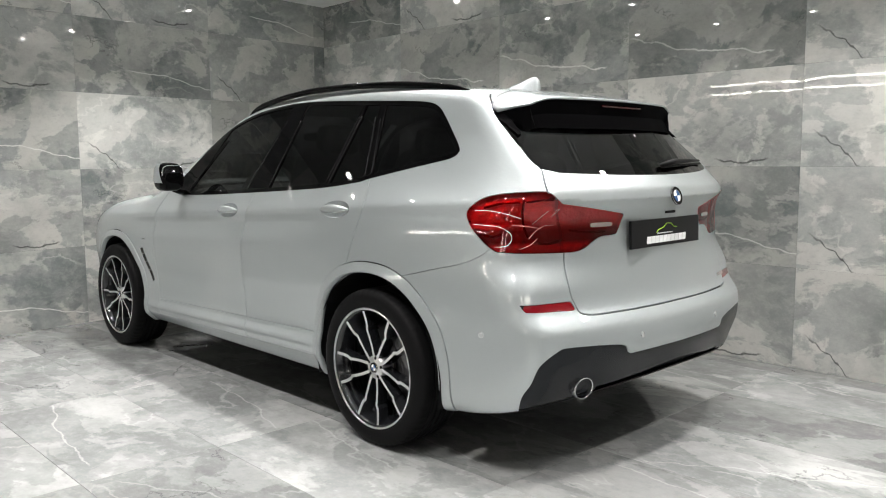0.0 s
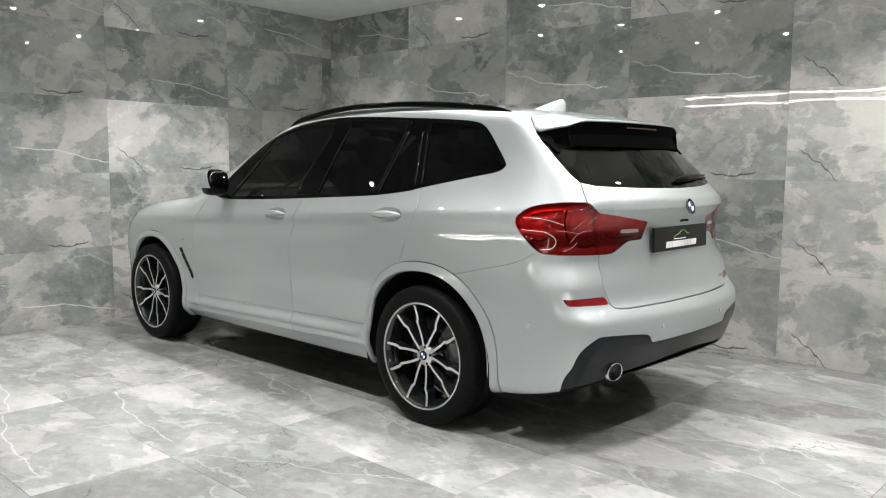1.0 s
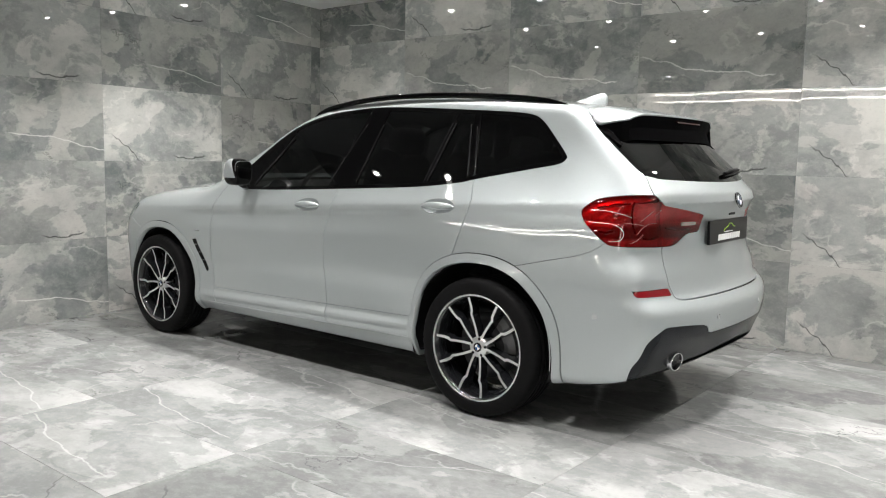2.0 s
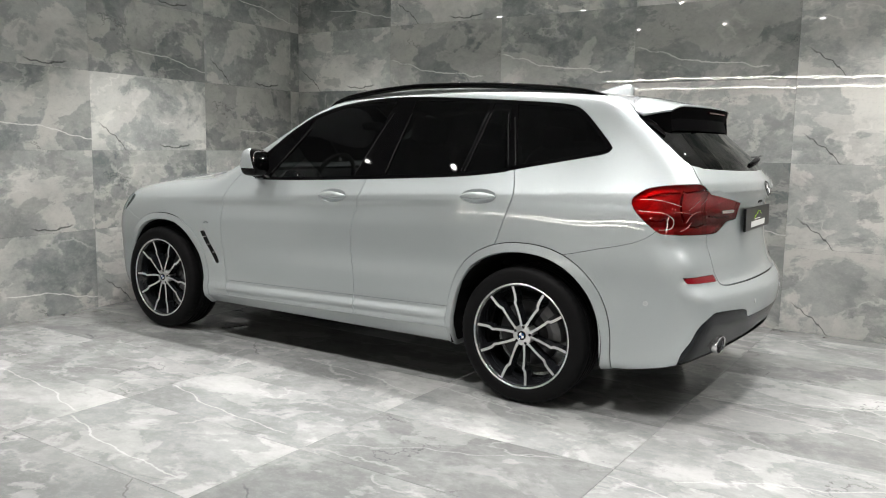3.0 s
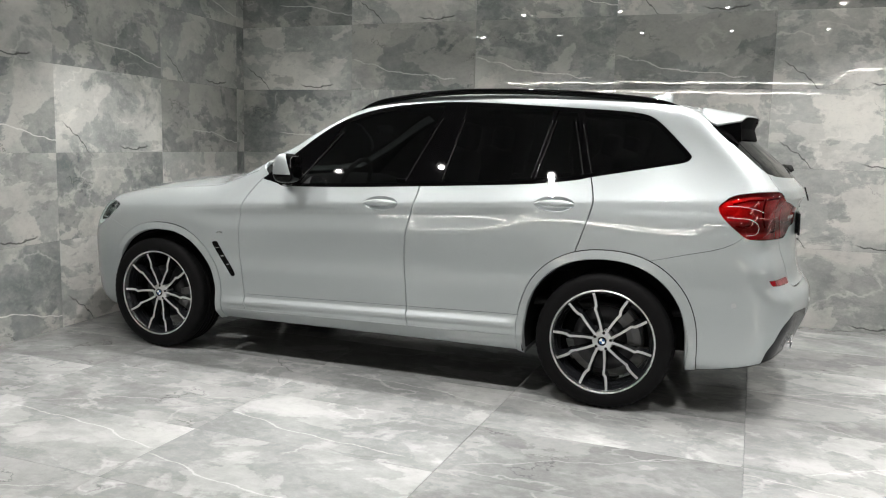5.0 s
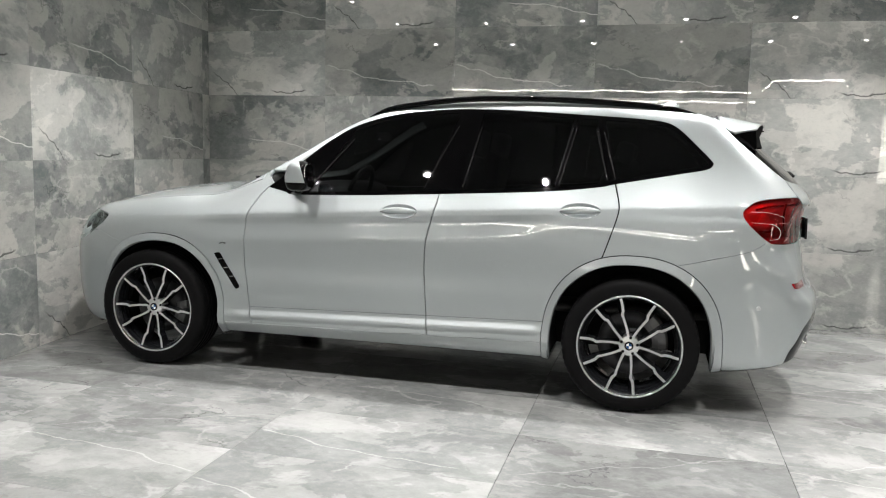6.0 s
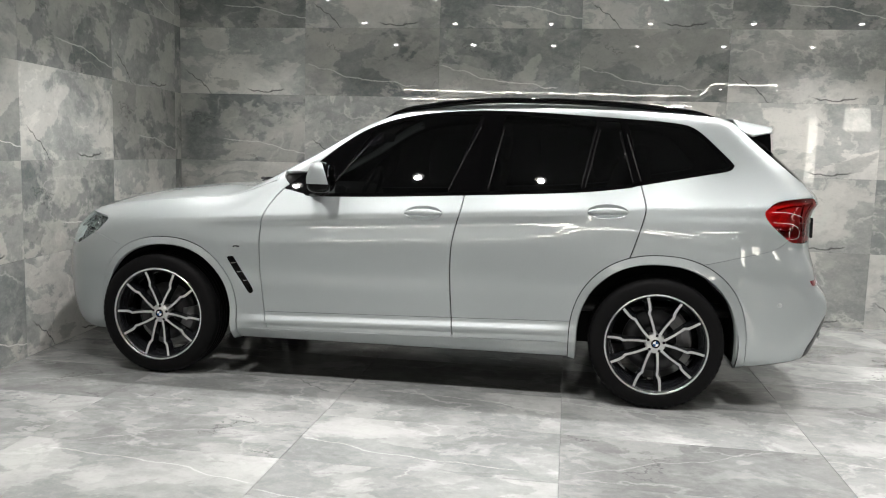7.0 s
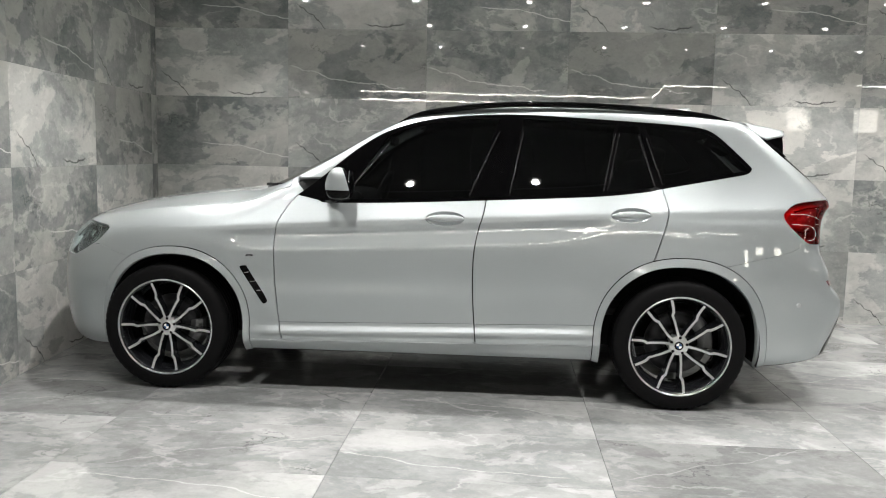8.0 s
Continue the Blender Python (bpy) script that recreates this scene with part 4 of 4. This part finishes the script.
def door_handle(x, z, side):
    place, n = snap(x, .9, z, 0, side)
    door = [o for o in car.children if o.name.startswith("rear_door" if x > .6 else "front_door") and (o.data.vertices[0].co.y * side > 0)][0]
    m = facing(place, n) @ pose(0, 0, 0, 0, -1.8 * (1 if side < 0 else -1), 0)
    bm = rounded((.107, .012, .019), .85)
    for v in bm.verts:
        q = v.co.x / .107
        v.co.z = v.co.z * (1 - .30 * q * q) + .001 - .002 * q * q
        v.co.y += -.006 - .014 * (1 - q * q)
    grip = part("door_handle", bm, PAINT, door, "silver door handle", True)
    grip.matrix_basis = m


for side in (-1, 1):
    for at in HANDLES:
        door_handle(*at, side)


def wing_mirror(side):
    base = child("wing_mirror", mesh_of("wing_mirror", tube([(-.50, side * .845, 1.092), (-.47, side * .885, 1.100), (-.45, side * .93, 1.118)], [.034, .026, .030], 12, .55), BLACK_GLOSS, smooth=True), car, None, "silver wing mirror with gloss black foot")
    bm = rounded((.074, .079, .086), .60, 40)
    for v in bm.verts:
        v.co.x *= 1 - .30 * max(0, v.co.z / .084)
        v.co.x -= .020 * abs(v.co.y / .098) ** 2 * (-1)
        v.co += Vector((-.435 + .01, side * .974, 1.192))
    low = bm.copy()
    bmesh.ops.bisect_plane(bm, geom=bm.verts[:] + bm.edges[:] + bm.faces[:], plane_co=(0, 0, 1.158), plane_no=(0, 0, -1), clear_outer=True)
    bmesh.ops.bisect_plane(bm, geom=bm.verts[:] + bm.edges[:] + bm.faces[:], plane_co=(-.393, side * .974, 1.19), plane_no=Vector((1, -side * .36, .30)).normalized(), clear_outer=True)
    for v in low.verts:
        c = Vector((-.425, side * .974, 1.192))
        v.co = c + (v.co - c) * .985
    part("mirror_cap", bm, PAINT, base, "silver mirror cap", True)
    part("mirror_body", low, BLACK_GLOSS, base, "gloss black mirror body", True)
    glass = rounded((.004, .066, .064), .5)
    bmesh.ops.translate(glass, vec=(-.362, side * .974, 1.198), verts=glass.verts[:])
    part("mirror_glass", glass, MIRROR, base, "mirror glass", True)


MIRROR = plain("mirror_silver", (.86, .87, .87), .015, metal=1.0, wear=.02)
for side in (-1, 1):
    wing_mirror(side)

rail_top = curve((-.15, 1.562), (-.05, 1.603), (.15, 1.637), (.35, 1.660), (.60, 1.673), (.80, 1.673), (1.10, 1.664), (1.42, 1.642), (1.61, 1.618), (1.76, 1.580))
for side in (-1, 1):
    xs = np.linspace(-.15, 1.77, 34)
    pts = [(x, side * (.586 - .020 * max(0, (x - 1.0)) ** 1.5 - .03 * max(0, .2 - x)), float(rail_top(x)) - .017 - .006 * (i in (0, 33))) for i, x in enumerate(xs)]
    rad = [.017 * min(1, .35 + .9 * min(i, 33 - i) / 4) for i in range(34)]
    part("roof_rail", tube(pts, rad, 12, .95), BLACK_GLOSS, car, "gloss black roof rail", True)


def lip_tip(s):
    """How far back the spoiler's lip reaches at s: a bowed edge, cut forwards at the corners."""
    s = abs(s)
    return 2.115 - .30 * s * s if s < .54 else 2.0275 - (s - .54) / .078 * .125


def lip_height(x, s):
    return float(top_centre(x) - top_crown(x) * (abs(s) / .9) ** 2.2) + .002 - .075 * max(0, (abs(s) - .42) / .2) ** 2


blade_half = curve((1.80, .535), (1.845, .566), (1.905, .600), (2.03, .612))


def blade(thick, inset):
    """The spoiler's painted top."""
    bm = bmesh.new()
    ss = np.linspace(-.612, .612, 52)
    top, bot = [], []
    for k in range(9):
        row = []
        for s in ss:
            s = s / .612 * float(blade_half(1.83 + .2 * k / 8))
            x = 1.83 + (lip_tip(s) - inset - 1.83) * k / 8
            row.append((x, s, lip_height(x, s) - .010 * (k / 8 - .8 if k > 6 else 0)))
        top.append([bm.verts.new(p) for p in row])
        bot.append([bm.verts.new((x, y, z - thick)) for x, y, z in row])
    for grid in (top, bot):
        for a, b in zip(grid, grid[1:]):
            for i in range(len(ss) - 1):
                bm.faces.new((a[i], a[i + 1], b[i + 1], b[i]))
    loop = lambda g: g[0] + [r[-1] for r in g[1:-1]] + g[-1][::-1] + [r[0] for r in g[-2:0:-1]]
    a, b = loop(top), loop(bot)
    for i in range(len(a)):
        j = (i + 1) % len(a)
        bm.faces.new((a[i], a[j], b[j], b[i]))
    bmesh.ops.recalc_face_normals(bm, faces=bm.faces[:])
    return bm


def visor():
    """The black underside that runs from the lip down to the rear window, ending in the side fins."""
    bm = bmesh.new()
    rows = []
    for s in np.linspace(-.618, .618, 60):
        tip = lip_tip(s) - .006
        z_tip = lip_height(tip, s) - .009
        low = 1.412 - .030 * max(0, (abs(s) - .48) / .138) ** 1.5
        x_low = float(rear_centre(low)) - .30 * s * s + .003
        x_low = min(x_low, tip + .008) if abs(s) < .58 else x_low
        mid = ((tip + x_low) / 2 - .018 * (abs(s) < .52), (z_tip + low) / 2)
        rows.append([bm.verts.new((x, s, z)) for x, z in ((tip, z_tip), (tip - .002, z_tip - .014), mid, (x_low, low), (1.90, min(1.46, low + .06)), (1.86, z_tip - .004))])
    for a, b in zip(rows, rows[1:]):
        for k in range(6):
            bm.faces.new((a[k], a[(k + 1) % 6], b[(k + 1) % 6], b[k]))
    bm.faces.new(rows[0])
    bm.faces.new(rows[-1])
    bmesh.ops.recalc_face_normals(bm, faces=bm.faces[:])
    return bm


part("roof_spoiler", blade(.008, 0), PAINT, tailgate, "silver roof spoiler lip", True)
part("spoiler_visor", visor(), SATIN_BLACK, tailgate, "gloss black spoiler underside and fins")
part("brake_light", box(2.092, 2.108, -.15, .15, 1.506, 1.514, .002), RED_LENS_SOLID, tailgate, "dark red high brake light")

# rounded seals beside the window pillars
for side in (-1, 1):
    for x0, k in ((-.405, .62), (.277, .345), (.492, .155), (.993, .185), (1.014, .185), (1.288, -.225), (1.333, -.24)):
        z = np.linspace(1.09, 1.60, 60)
        p = np.stack([x0 + k * (z - 1.14), np.full(60, .8), z], 1)
        p = on_body(p[inside(xz(p), window_band) < -.012])
        p = (p + body_normal(p) * .001) * (1, side, 1)
        part("window_seal", tube(p[::3], .0042, 8), SEAL, car, "", True)

# fin aerial on the roof
bm = bmesh.new()
rows = []
for k in range(13):
    q = k / 12
    x = 1.41 + .22 * q
    base = float(top_centre(x)) - .003
    tall = .066 * min(1, q / .80) ** .85 * (1 if q < .95 else .75)
    wide = .028 * math.sin(math.pi * (.12 + .80 * q)) + .004
    rows.append([bm.verts.new((x + (.0 if j != 3 else .0), wide * w * (1 - .15 * h), base + tall * h)) for j, (w, h) in enumerate(((-1, 0), (-.75, .45), (-.28, .9), (0, 1), (.28, .9), (.75, .45), (1, 0)))])
for a, b in zip(rows, rows[1:]):
    for i in range(6):
        bm.faces.new((a[i], a[i + 1], b[i + 1], b[i]))
bm.faces.new(rows[-1])
bm.faces.new(rows[0])
bmesh.ops.recalc_face_normals(bm, faces=bm.faces[:])
part("roof_aerial", bm, PAINT, car, "silver shark fin roof aerial", True)

# rear wiper
wiper_pts = [snap(2.29, .02, 1.240, .014, 1)[0], snap(2.28, .13, 1.25, .022, 1)[0], snap(2.25, .30, 1.252, .020, 1)[0], snap(2.20, .50, 1.258, .014, 1)[0]]
arm = part("rear_wiper", tube(wiper_pts, [.012, .017, .012, .006], 10, .8), BLACK_PLASTIC, tailgate, "black rear wiper arm", True)
part("wiper_blade", tube([snap(2.29, .02, 1.232, .006, 1)[0], snap(2.27, .2, 1.236, .006, 1)[0], snap(2.2, .52, 1.247, .006, 1)[0]], .005, 8), BLACK_PLASTIC, arm)

# what shows inside the tail lamps, in distance round the corner and height
LAMP_RIB = plain("bright_pink_rib", (.75, .30, .30), .2, coat=.5)
REVERSE = plain("pale_lens", (.42, .31, .30), .15, coat=.5)
GUIDES = ([(1.15, 1.030), (1.22, 1.027), (1.29, 1.022), (1.345, 1.000), (1.357, .975), (1.33, .950), (1.26, .944)],
          [(1.16, 1.083), (1.25, 1.083), (1.34, 1.070), (1.41, 1.054)])
RIBS = ([(1.452, .976), (1.49, 1.005), (1.54, 1.024), (1.60, 1.026)], [(1.47, 1.032), (1.53, 1.066), (1.56, 1.083)], [(1.58, 1.060), (1.625, 1.088)],
        [(1.36, 1.030), (1.44, 1.024), (1.52, 1.014)], [(1.40, .935), (1.46, .952), (1.50, .975)])
DIVIDERS = ([(1.425, 1.130), (1.418, 1.075), (1.430, 1.020), (1.455, .980)], [(1.20, 1.098), (1.30, 1.118), (1.40, 1.120)], [(1.30, .995), (1.25, .985), (1.20, .990)],
            [(1.52, .955), (1.58, .952), (1.64, .962)], [(1.70, 1.000), (1.80, .990), (1.92, .990)])


def lamp_line(way, depth, side):
    """A rounded line under the lamp's lens, through (u, z): u round the corner (x less s), z the height."""
    u, z = smooth_line(way, False, 5).T
    lo, hi = np.full(len(u), .1), np.full(len(u), 1.05)
    for _ in range(16):
        s = (lo + hi) / 2
        deep = body_field(np.stack([u + s, s, z], 1)) < 0
        lo, hi = np.where(deep, s, lo), np.where(deep, hi, s)
    p = on_body(np.stack([u + lo, lo, z], 1), 2)
    return (p - body_normal(p) * depth) * (1, side, 1)


# plate, round badge, small fittings at the back
plate_m = pose(2.350, -.012, .968, -1.5, 0, 90)
plate = part("number_plate", slab([(-.274, -.059), (.274, -.059), (.274, .059), (-.274, .059)], .012, bevel=.003), PLATE_BLACK, tailgate, "black dealer plate with white and green print")
plate.matrix_basis = plate_m
for k in range(10):
    x0 = -.160 + .0315 * k
    bar = part("printed_bar", slab([(x0, -.044), (x0 + .0285, -.044), (x0 + .0325, -.014), (x0 + .004, -.014)], .002), WHITE_MARK, plate, "white printed bar")
    bar.matrix_basis = pose(0, -.0068, 0)
part("printed_swoosh", tube([(-.085, -.0075, .0), (-.07, -.0075, .012), (-.03, -.0075, .020), (-.005, -.0075, .036), (.03, -.0075, .034), (.055, -.0075, .018), (.08, -.0075, .016)], .0019, 6, 1), GREEN_MARK, plate, "green printed line drawing")
part("printed_line", tube([(-.08, -.0075, -.004), (.04, -.0075, -.004)], .0022, 6, 1), WHITE_MARK, plate)
q, n = snap(2.39, 0, 1.122, .001, 1)
badge("rear_badge", .041, tailgate, facing(q, n), "round quartered blue and white badge")
part("tailgate_opener", box(2.345, 2.360, -.03, .05, 1.046, 1.058, .004), BLACK_PLASTIC, tailgate, "black tailgate opener")
q, n = snap(2.31, .56, .722, .002, 1)
mark = part("model_mark", slab([(-.05, -.008), (.05, -.008), (.054, .008), (-.046, .008)], .004), CHROME, tailgate, "small chrome model lettering bar")
mark.matrix_basis = facing(q, n)
for side in (-1, 1):
    for x, s, z in ((2.057, .868, .598), (2.429, .304, .570)):
        q, n = snap(x, s, z, .0012, side)
        ob = part("parking_sensor", lathe([(0, -.001), (.0085, -.001), (.0095, .001), (.0115, .001), (.0125, -.0005), (.0125, .003)], 20), SENSOR, rear_bumper, "round parking sensor")
        ob.matrix_basis = facing(q, n)
    tip = part("exhaust_tip", lathe([(.043, .10), (.043, -.024), (.0420, -.029), (.0400, -.029), (.0388, -.024), (.0386, -.006)], 40), CHROME, rear_bumper, "chrome exhaust tip", True)
    tip.matrix_basis = pose(2.316 if side < 0 else 2.285, side * .575, .385, 6, 0, 90 + side * 10) @ Matrix.Diagonal((1.15, 1, 1.02, 1))
    hole = part("exhaust_bore", lathe([(.0386, -.006), (.0380, .02), (.0375, .09), (0, .09)], 32), BLACK_PLASTIC, tip)
    # fender fittings
    wing_ob = [o for o in car.children if o.name.startswith("front_wing") and o.data.vertices[0].co.y * side > 0][0]
    for k in range(3):
        q, n = snap(-.955 + .034 * k, .93, .685 - .052 * k, .001, side)
        sl = part("vent_fin", rounded((.016, .004, .003), .6, 12), CHROME, wing_ob, "chrome vent fin")
        sl.matrix_basis = facing(q, n) @ pose(0, 0, 0, 0, -8, 0)
    q, n = snap(-.939, .93, .781, .001, side)
    mk = part("wing_mark", slab([(-.022, -.004), (-.012, -.004), (-.004, .001), (.018, -.004), (.022, .004), (.004, .006), (-.016, .004)], .003), CHROME, wing_ob, "small chrome emblem")
    mk.matrix_basis = facing(q, n)
    lamp_ob = [o for o in car.children if o.name.startswith("headlight") and o.data.vertices[0].co.y * side > 0][0]
    for x, s, z in ((-1.87, .79, .845), (-1.99, .65, .855)):
        q, n = snap(x, s, z, -.030, side)
        ob = part("lamp_unit", lathe([(.040, -.006), (.046, .0), (.046, .02), (.036, .0), (.028, .012), (0, .005)], 28), CHROME, lamp_ob, "round chrome lamp unit", True)
        ob.matrix_basis = facing(q, n)
        ring = part("lamp_bezel", lathe([(.050, -.004), (.056, -.007), (.062, -.004), (.062, .004), (.050, .004)], 28, True), CHROME, lamp_ob, "chrome lamp bezel ring", True)
        ring.matrix_basis = facing(q, n)
    gate_lamp = [o for o in car.children if o.name.startswith("tail_lamp") and o.get("label", "").endswith("tailgate") and o.data.vertices[0].co.y * side > 0][0]
    q, n = snap(2.31, .42, 1.018, -.001, side)
    rv = part("reverse_light", rounded((.058, .004, .009), .4, 16), REVERSE, gate_lamp, "pale reversing light")
    rv.matrix_basis = facing(q, n)
    side_lamp = [o for o in car.children if o.name.startswith("tail_lamp") and o is not gate_lamp and o.data.vertices[0].co.y * side > 0][0]
    for way in GUIDES:
        part("light_guide", tube(lamp_line(way, .0011, side), .0016, 6), LIGHT_BAR, side_lamp, "pale curved light guide")
    for way in RIBS:
        part("lamp_rib", tube(lamp_line(way, .0018, side), .0024, 6), LAMP_RIB, side_lamp, "bright reflector rib")
    for way in DIVIDERS:
        part("lamp_divider", tube(lamp_line(way, .016, side), .005, 6), RED_PLASTIC, side_lamp if way[0][0] < 1.65 else gate_lamp, "dark lamp divider")

# wiper arm at the windscreen's foot
part("front_wiper", tube([(-.98, -.42, 1.158), (-.90, -.56, 1.162), (-.80, -.69, 1.170)], .009, 8), BLACK_PLASTIC, car, "black windscreen wiper arm", True)


# ---------------------------------------------------------------- cabin, seen dimly through the dark glass
def cabin_part(name, half, at, turn=0, power=.5):
    ob = part(name, rounded(half, power, 24), SEAT_LEATHER, car, "", True)
    ob.matrix_basis = pose(*at, 0, turn, 0)
    return ob


for y in (-.37, .37):
    cabin_part("seat_cushion", (.25, .26, .10), (.05, y, .72))
    cabin_part("seat_back", (.10, .25, .33), (.36, y, 1.03), 14)
    cabin_part("head_rest", (.055, .13, .085), (.47, y, 1.40), 10)
    cabin_part("rear_head_rest", (.05, .12, .07), (1.34, y, 1.36), 12)
cabin_part("rear_bench", (.28, .62, .11), (.98, 0, .74))
cabin_part("rear_bench_back", (.10, .62, .34), (1.25, 0, 1.02), 16)
cabin_part("dashboard", (.22, .72, .13), (-.62, 0, 1.00))
cabin_part("cabin_floor", (1.5, .72, .03), (.6, 0, .50), 0, .3)
part("steering_wheel", tube([(0, .185 * math.cos(a), .185 * math.sin(a)) for a in np.linspace(0, 6.28, 33)], .015, 8), SEAT_LEATHER, car, "", True).matrix_basis = pose(-.30, -.37, 1.07, 0, 22, 0)
part("interior_mirror", rounded((.02, .11, .03), .5), BLACK_PLASTIC, car, "", True).location = (-.26, 0, 1.44)
# ---------------------------------------------------------------- room fittings
BEAM_Y = -7.3
beam = box(-6, 3.22, BEAM_Y - .32, BEAM_Y - .008, 2.36, CEILING - .004, .006)
tagged(part("ceiling_beam", beam, CEILING_DARK), "charcoal ceiling beam edged with light strips", "beam", kind="structure")
led_strip([(-5.6, BEAM_Y, 2.60), (-1.0, BEAM_Y, 2.60), (3.15, BEAM_Y, 2.555)])
led_strip([(-5.6, BEAM_Y, 2.45), (-1.0, BEAM_Y, 2.45), (3.20, BEAM_Y, 2.40)])
led_strip([(3.30, BEAM_Y, 2.56), (3.42, BEAM_Y, 2.68), (3.52, BEAM_Y, 2.795), (4.70, BEAM_Y, 2.795)])
led_strip([(6.8, -6.5, 2.79), (8.4, -6.5, 2.79)])
for x in (6.52, 7.90):
    lit_window(x, x + .5, 2.08, 2.54)
lit_window(5.82, 6.02, .92, 2.30)
for a in (-2.66, -3.60, -5.40):
    lit_window(a, a + .58, 1.88, 2.14, pose(-.70, 0, 0, 0, 0, 90))


def downlight(x, y):
    bm = lathe([(.036, .004), (.040, -.003), (.052, -.005), (.056, -.001), (.056, .004)], 28)
    bm.transform(Matrix.Rotation(radians(90), 4, "X"))
    ob = part("downlight", bm, CEILING_PAINT, None, "", True)
    ob.location = (x, y, CEILING - .004)
    face = lathe([(0, -.020), (.014, -.017), (.024, -.009), (.029, .003)], 24)
    face.transform(Matrix.Rotation(radians(90), 4, "X"))
    part("lamp_face", face, LAMP_FACE, ob, "glowing lamp face")
    return tagged(ob, "round white recessed ceiling downlight ring", "downlight", "ceiling downlights")


first = downlight(*LAMP_SPOTS[0])
for x, y in LAMP_SPOTS[1:]:
    copy_thing(first, Matrix.Translation((x, y, CEILING - .004)))


# ---------------------------------------------------------------- marble tiles, 1.2 by 0.6 m
def tile_mesh(w, h, mat, u0=0.0, v0=0.0, wall=False):
    """One tile in the xz plane facing -y, with a softly broken edge; u0, v0: where a cut tile begins in the print."""
    g, e, t = (.0004, .0006, .010) if wall else (.0008, .0012, .010)
    bm = bmesh.new()
    uv = bm.loops.layers.uv.new("UVMap")
    back = [bm.verts.new(c) for c in ((g, t, g), (w - g, t, g), (w - g, t, h - g), (g, t, h - g))]
    edge = [bm.verts.new((v.co.x, e, v.co.z)) for v in back]
    front = [bm.verts.new((v.co.x + (e if v.co.x < w / 2 else -e), 0, v.co.z + (e if v.co.z < h / 2 else -e))) for v in back]
    bm.faces.new(front)
    for a, c in ((back, edge), (edge, front)):
        for i in range(4):
            j = (i + 1) % 4
            bm.faces.new((a[i], a[j], c[j], c[i]))
    bmesh.ops.recalc_face_normals(bm, faces=bm.faces[:])
    for f in bm.faces:
        for l in f.loops:
            l[uv].uv = (u0 + l.vert.co.x / 1.2, v0 + l.vert.co.z / .6)
    return mesh_of("tile", bm, mat)


STORE = {}
RNG = random.Random(7)


def lay(parent, place, w, h, mat, u0=0.0, v0=0.0, wall=False):
    key = (round(w, 3), round(h, 3), mat.name, round(u0, 3), round(v0, 3), wall)
    if key not in STORE:
        STORE[key] = tile_mesh(w, h, mat, u0, v0, wall)
    child("tile", STORE[key], parent, place)


ROWS_Z = (0, .617, 1.228, 1.83, 2.42, CEILING)
SWAP = {("b", 4, 0): STONE_PALE, ("b", 4, 1): STONE_PALE, ("b", 4, 2): STONE_PALE, ("b", 4, 3): STONE_PALE, ("b", 4, 4): STONE_VEINED, ("b", 1, 3): STONE_FALL, ("b", 3, 3): STONE_FALL, ("b", 2, 3): STONE_FALL}


def wall_tiles(wall, tag, start, columns, end, into, first_print):
    for c in range(columns):
        for r in range(5):
            u_a, u_b = start + 1.211 * c, min(start + 1.211 * (c + 1), end)
            lo, hi = ROWS_Z[r], ROWS_Z[r + 1]
            mat = SWAP.get((tag, c + first_print, r), STONE_VEINED if (c + first_print + r) % 2 == 0 else STONE_PALE)
            # each tile sits a hair out of true, as set by hand
            tilt = pose(0, 0, 0, RNG.uniform(-.07, .07), 0, RNG.uniform(-.05, .05))
            lay(wall, into(u_a, lo) @ tilt, u_b - u_a, hi - lo, mat, wall=True)


wall_tiles(wall_back, "b", -2.655, 10, 9.0, lambda a, z: Matrix.Translation((a, BACK_Y, z)), 0)
wall_tiles(wall_left, "l", -2.40, 5, 2.60, lambda a, z: pose(0, a, z, 0, 0, 90), 1)
for i in range(-5, 8):
    for j in range(-11, 6):
        x0, y0 = .945 + 1.205 * i, -1.43 + .6 * j
        y1 = min(y0 + .6, BACK_Y)
        if y1 - y0 < .05:
            continue
        stone = FLOOR_STONE[(i * 7 + j * 5 + (i * j) % 3) % 4]
        turned = (i * 3 + j * 5 + i * j) % 3 == 0
        lay(floor, pose(x0 + 1.205, y1, 0, -90, 0, 180) if turned else pose(x0, y0, 0, -90, 0, 0), 1.205, y1 - y0, stone)
